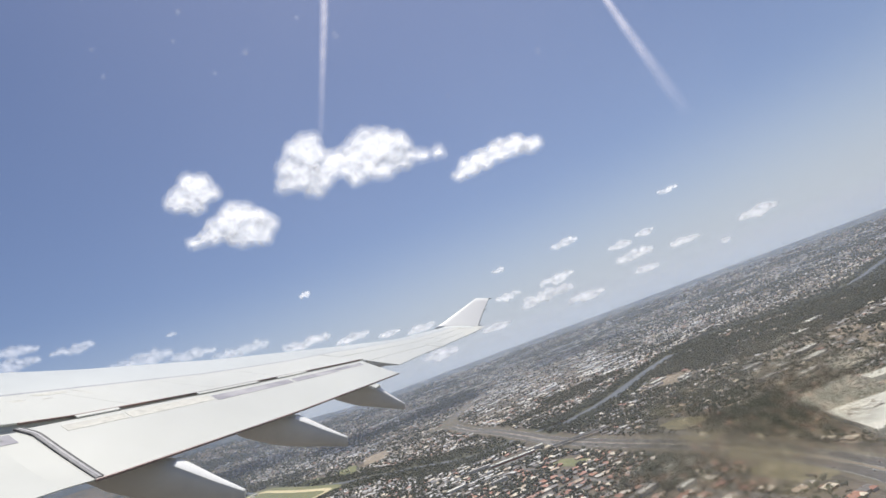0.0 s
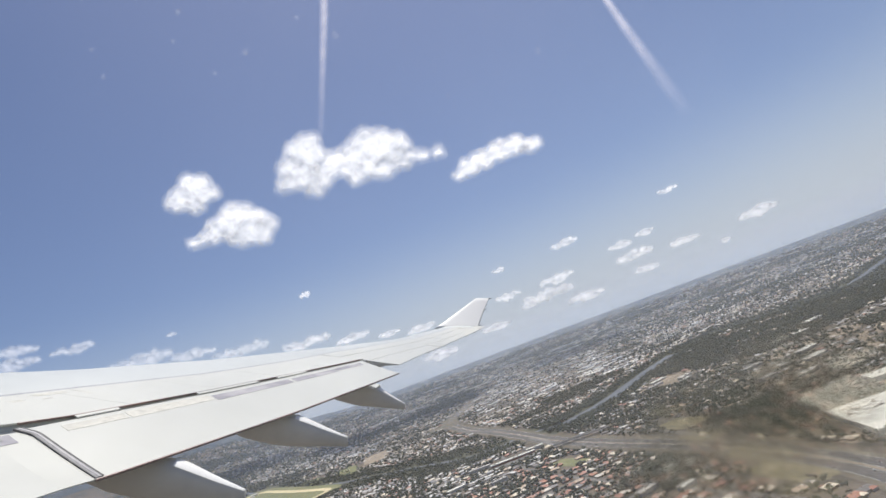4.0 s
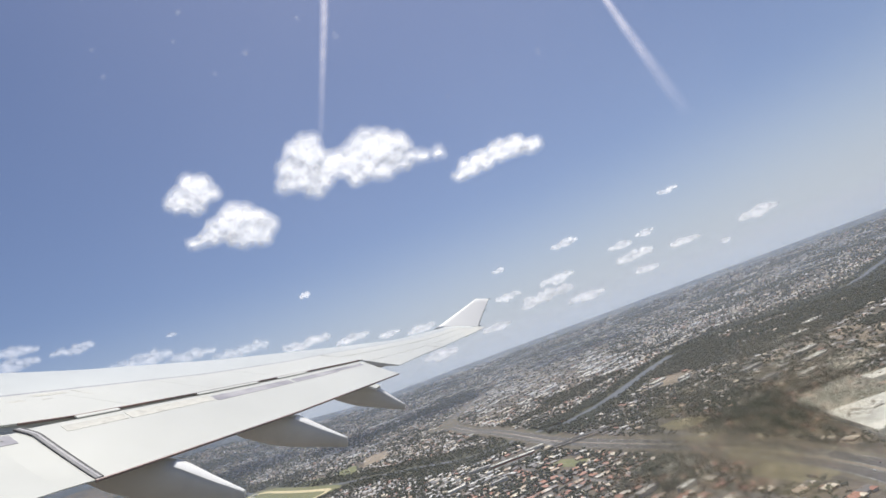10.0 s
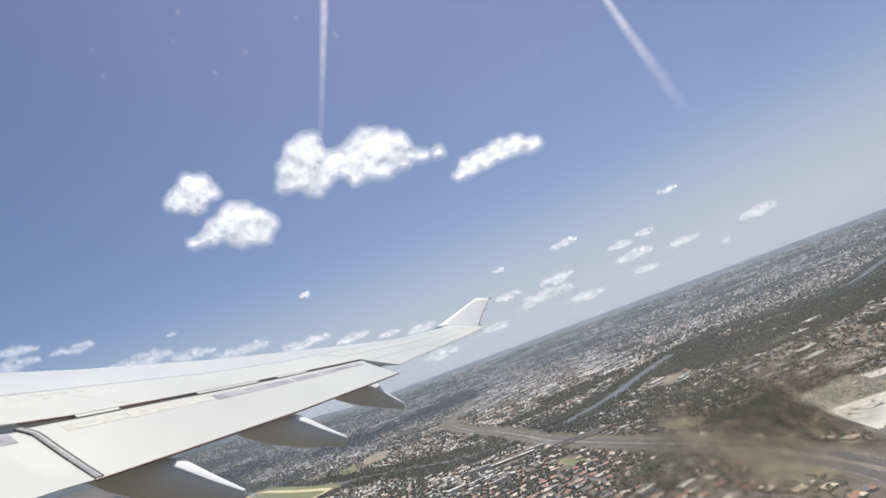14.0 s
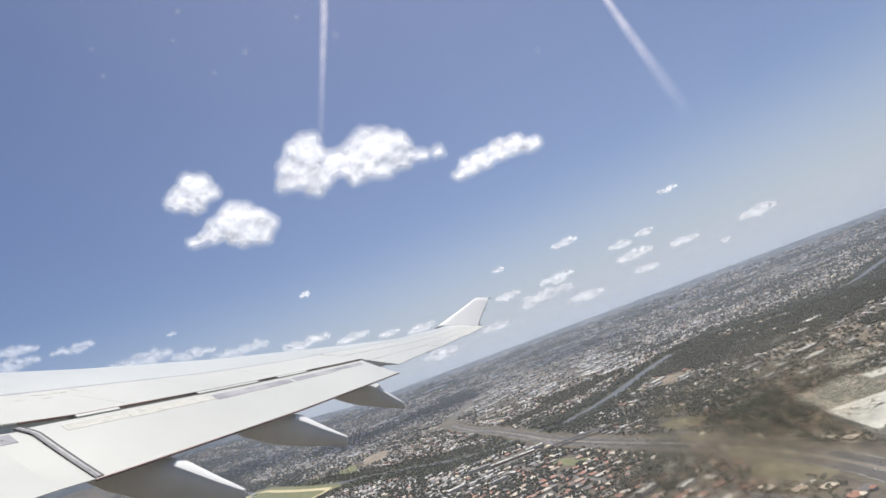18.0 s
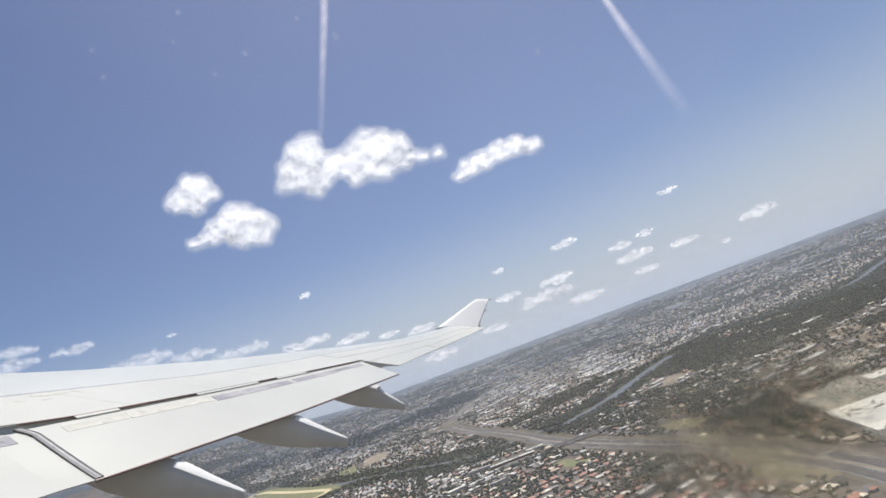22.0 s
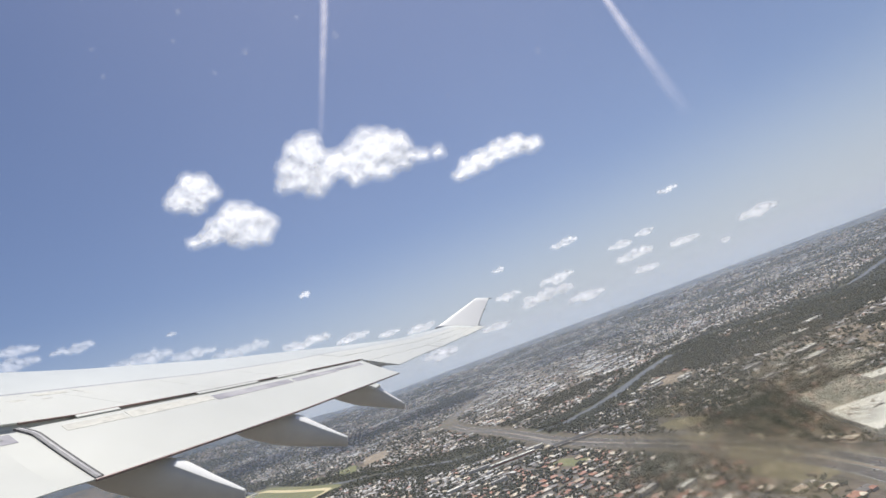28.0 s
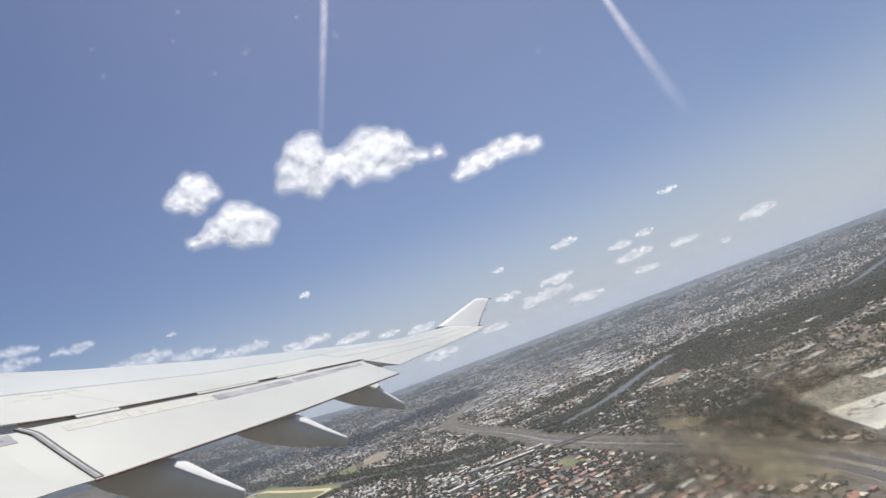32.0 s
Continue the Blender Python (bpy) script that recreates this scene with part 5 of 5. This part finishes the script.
# ---- parked aircraft on the apron ----
def tube(name, stations, mat, parent, label=""):
    """A round body along x: (x, y, z, radius) rings."""
    lp = [[(x, y + r * math.cos(2 * math.pi * k / 14), z + r * math.sin(2 * math.pi * k / 14)) for k in range(14)] for x, y, z, r in stations]
    return link(name, mesh_of(name, *loft(lp), mat, True), parent, label)


def plate(name, pts, thickness, mat, parent, up=False):
    d = Vector((0, thickness, 0)) if up else Vector((0, 0, thickness))
    return link(name, mesh_of(name, *loft([[tuple(Vector(p) - d / 2) for p in pts], [tuple(Vector(p) + d / 2) for p in pts]]), mat), parent)


jet = tagged(new("airplane"), "white regional jet parked on the airfield apron", "airplane")
jet.matrix_basis = pose(1905, 790, land(1905, 790) + 0.55, 0, 0, 60)
tube("body", ((-12.5, 0, 3.1, 0.25), (-9, 0, 2.7, 1.0), (-5, 0, 2.5, 1.4), (8, 0, 2.5, 1.4), (10.5, 0, 2.4, 1.1), (12.3, 0, 2.2, 0.3)), M_bright, jet)
for s in (-1, 1):
    plate("wing", [(2.5, s * 1.2, 1.7), (-1.5, s * 1.2, 1.7), (-4.2, s * 12, 2.2), (-2.8, s * 12, 2.2)], 0.25, M_bright, jet)
    plate("tailplane", [(-9.8, s * 0.1, 6.2), (-12, s * 0.1, 6.2), (-13, s * 4, 6.3), (-11.8, s * 4, 6.3)], 0.15, M_bright, jet)
    tube("engine", ((-8.6, s * 2.1, 3.0, 0.45), (-7.5, s * 2.1, 3.0, 0.7), (-5.3, s * 2.1, 3.0, 0.72), (-5.0, s * 2.1, 3.0, 0.6)), M_winggrey, jet, "grey engine pod")
    link("wheel", mesh_of("wheel", *box(-1, s * 2, 0, 0.9, 0.4, 0.9), M_tyre), jet)
    link("landing_gear", mesh_of("landing_gear", *box(-1, s * 2, 0.9, 0.25, 0.25, 0.9), M_dark), jet)
plate("tail_fin", [(-7.5, 0, 3.6), (-11, 0, 3.6), (-12.6, 0, 6.4), (-10.2, 0, 6.4)], 0.22, M_bright, jet, True)
link("wheel", mesh_of("wheel", *box(9, 0, 0, 0.7, 0.35, 0.7), M_tyre), jet)
link("landing_gear", mesh_of("landing_gear", *box(9, 0, 0.7, 0.2, 0.2, 0.8), M_dark), jet)
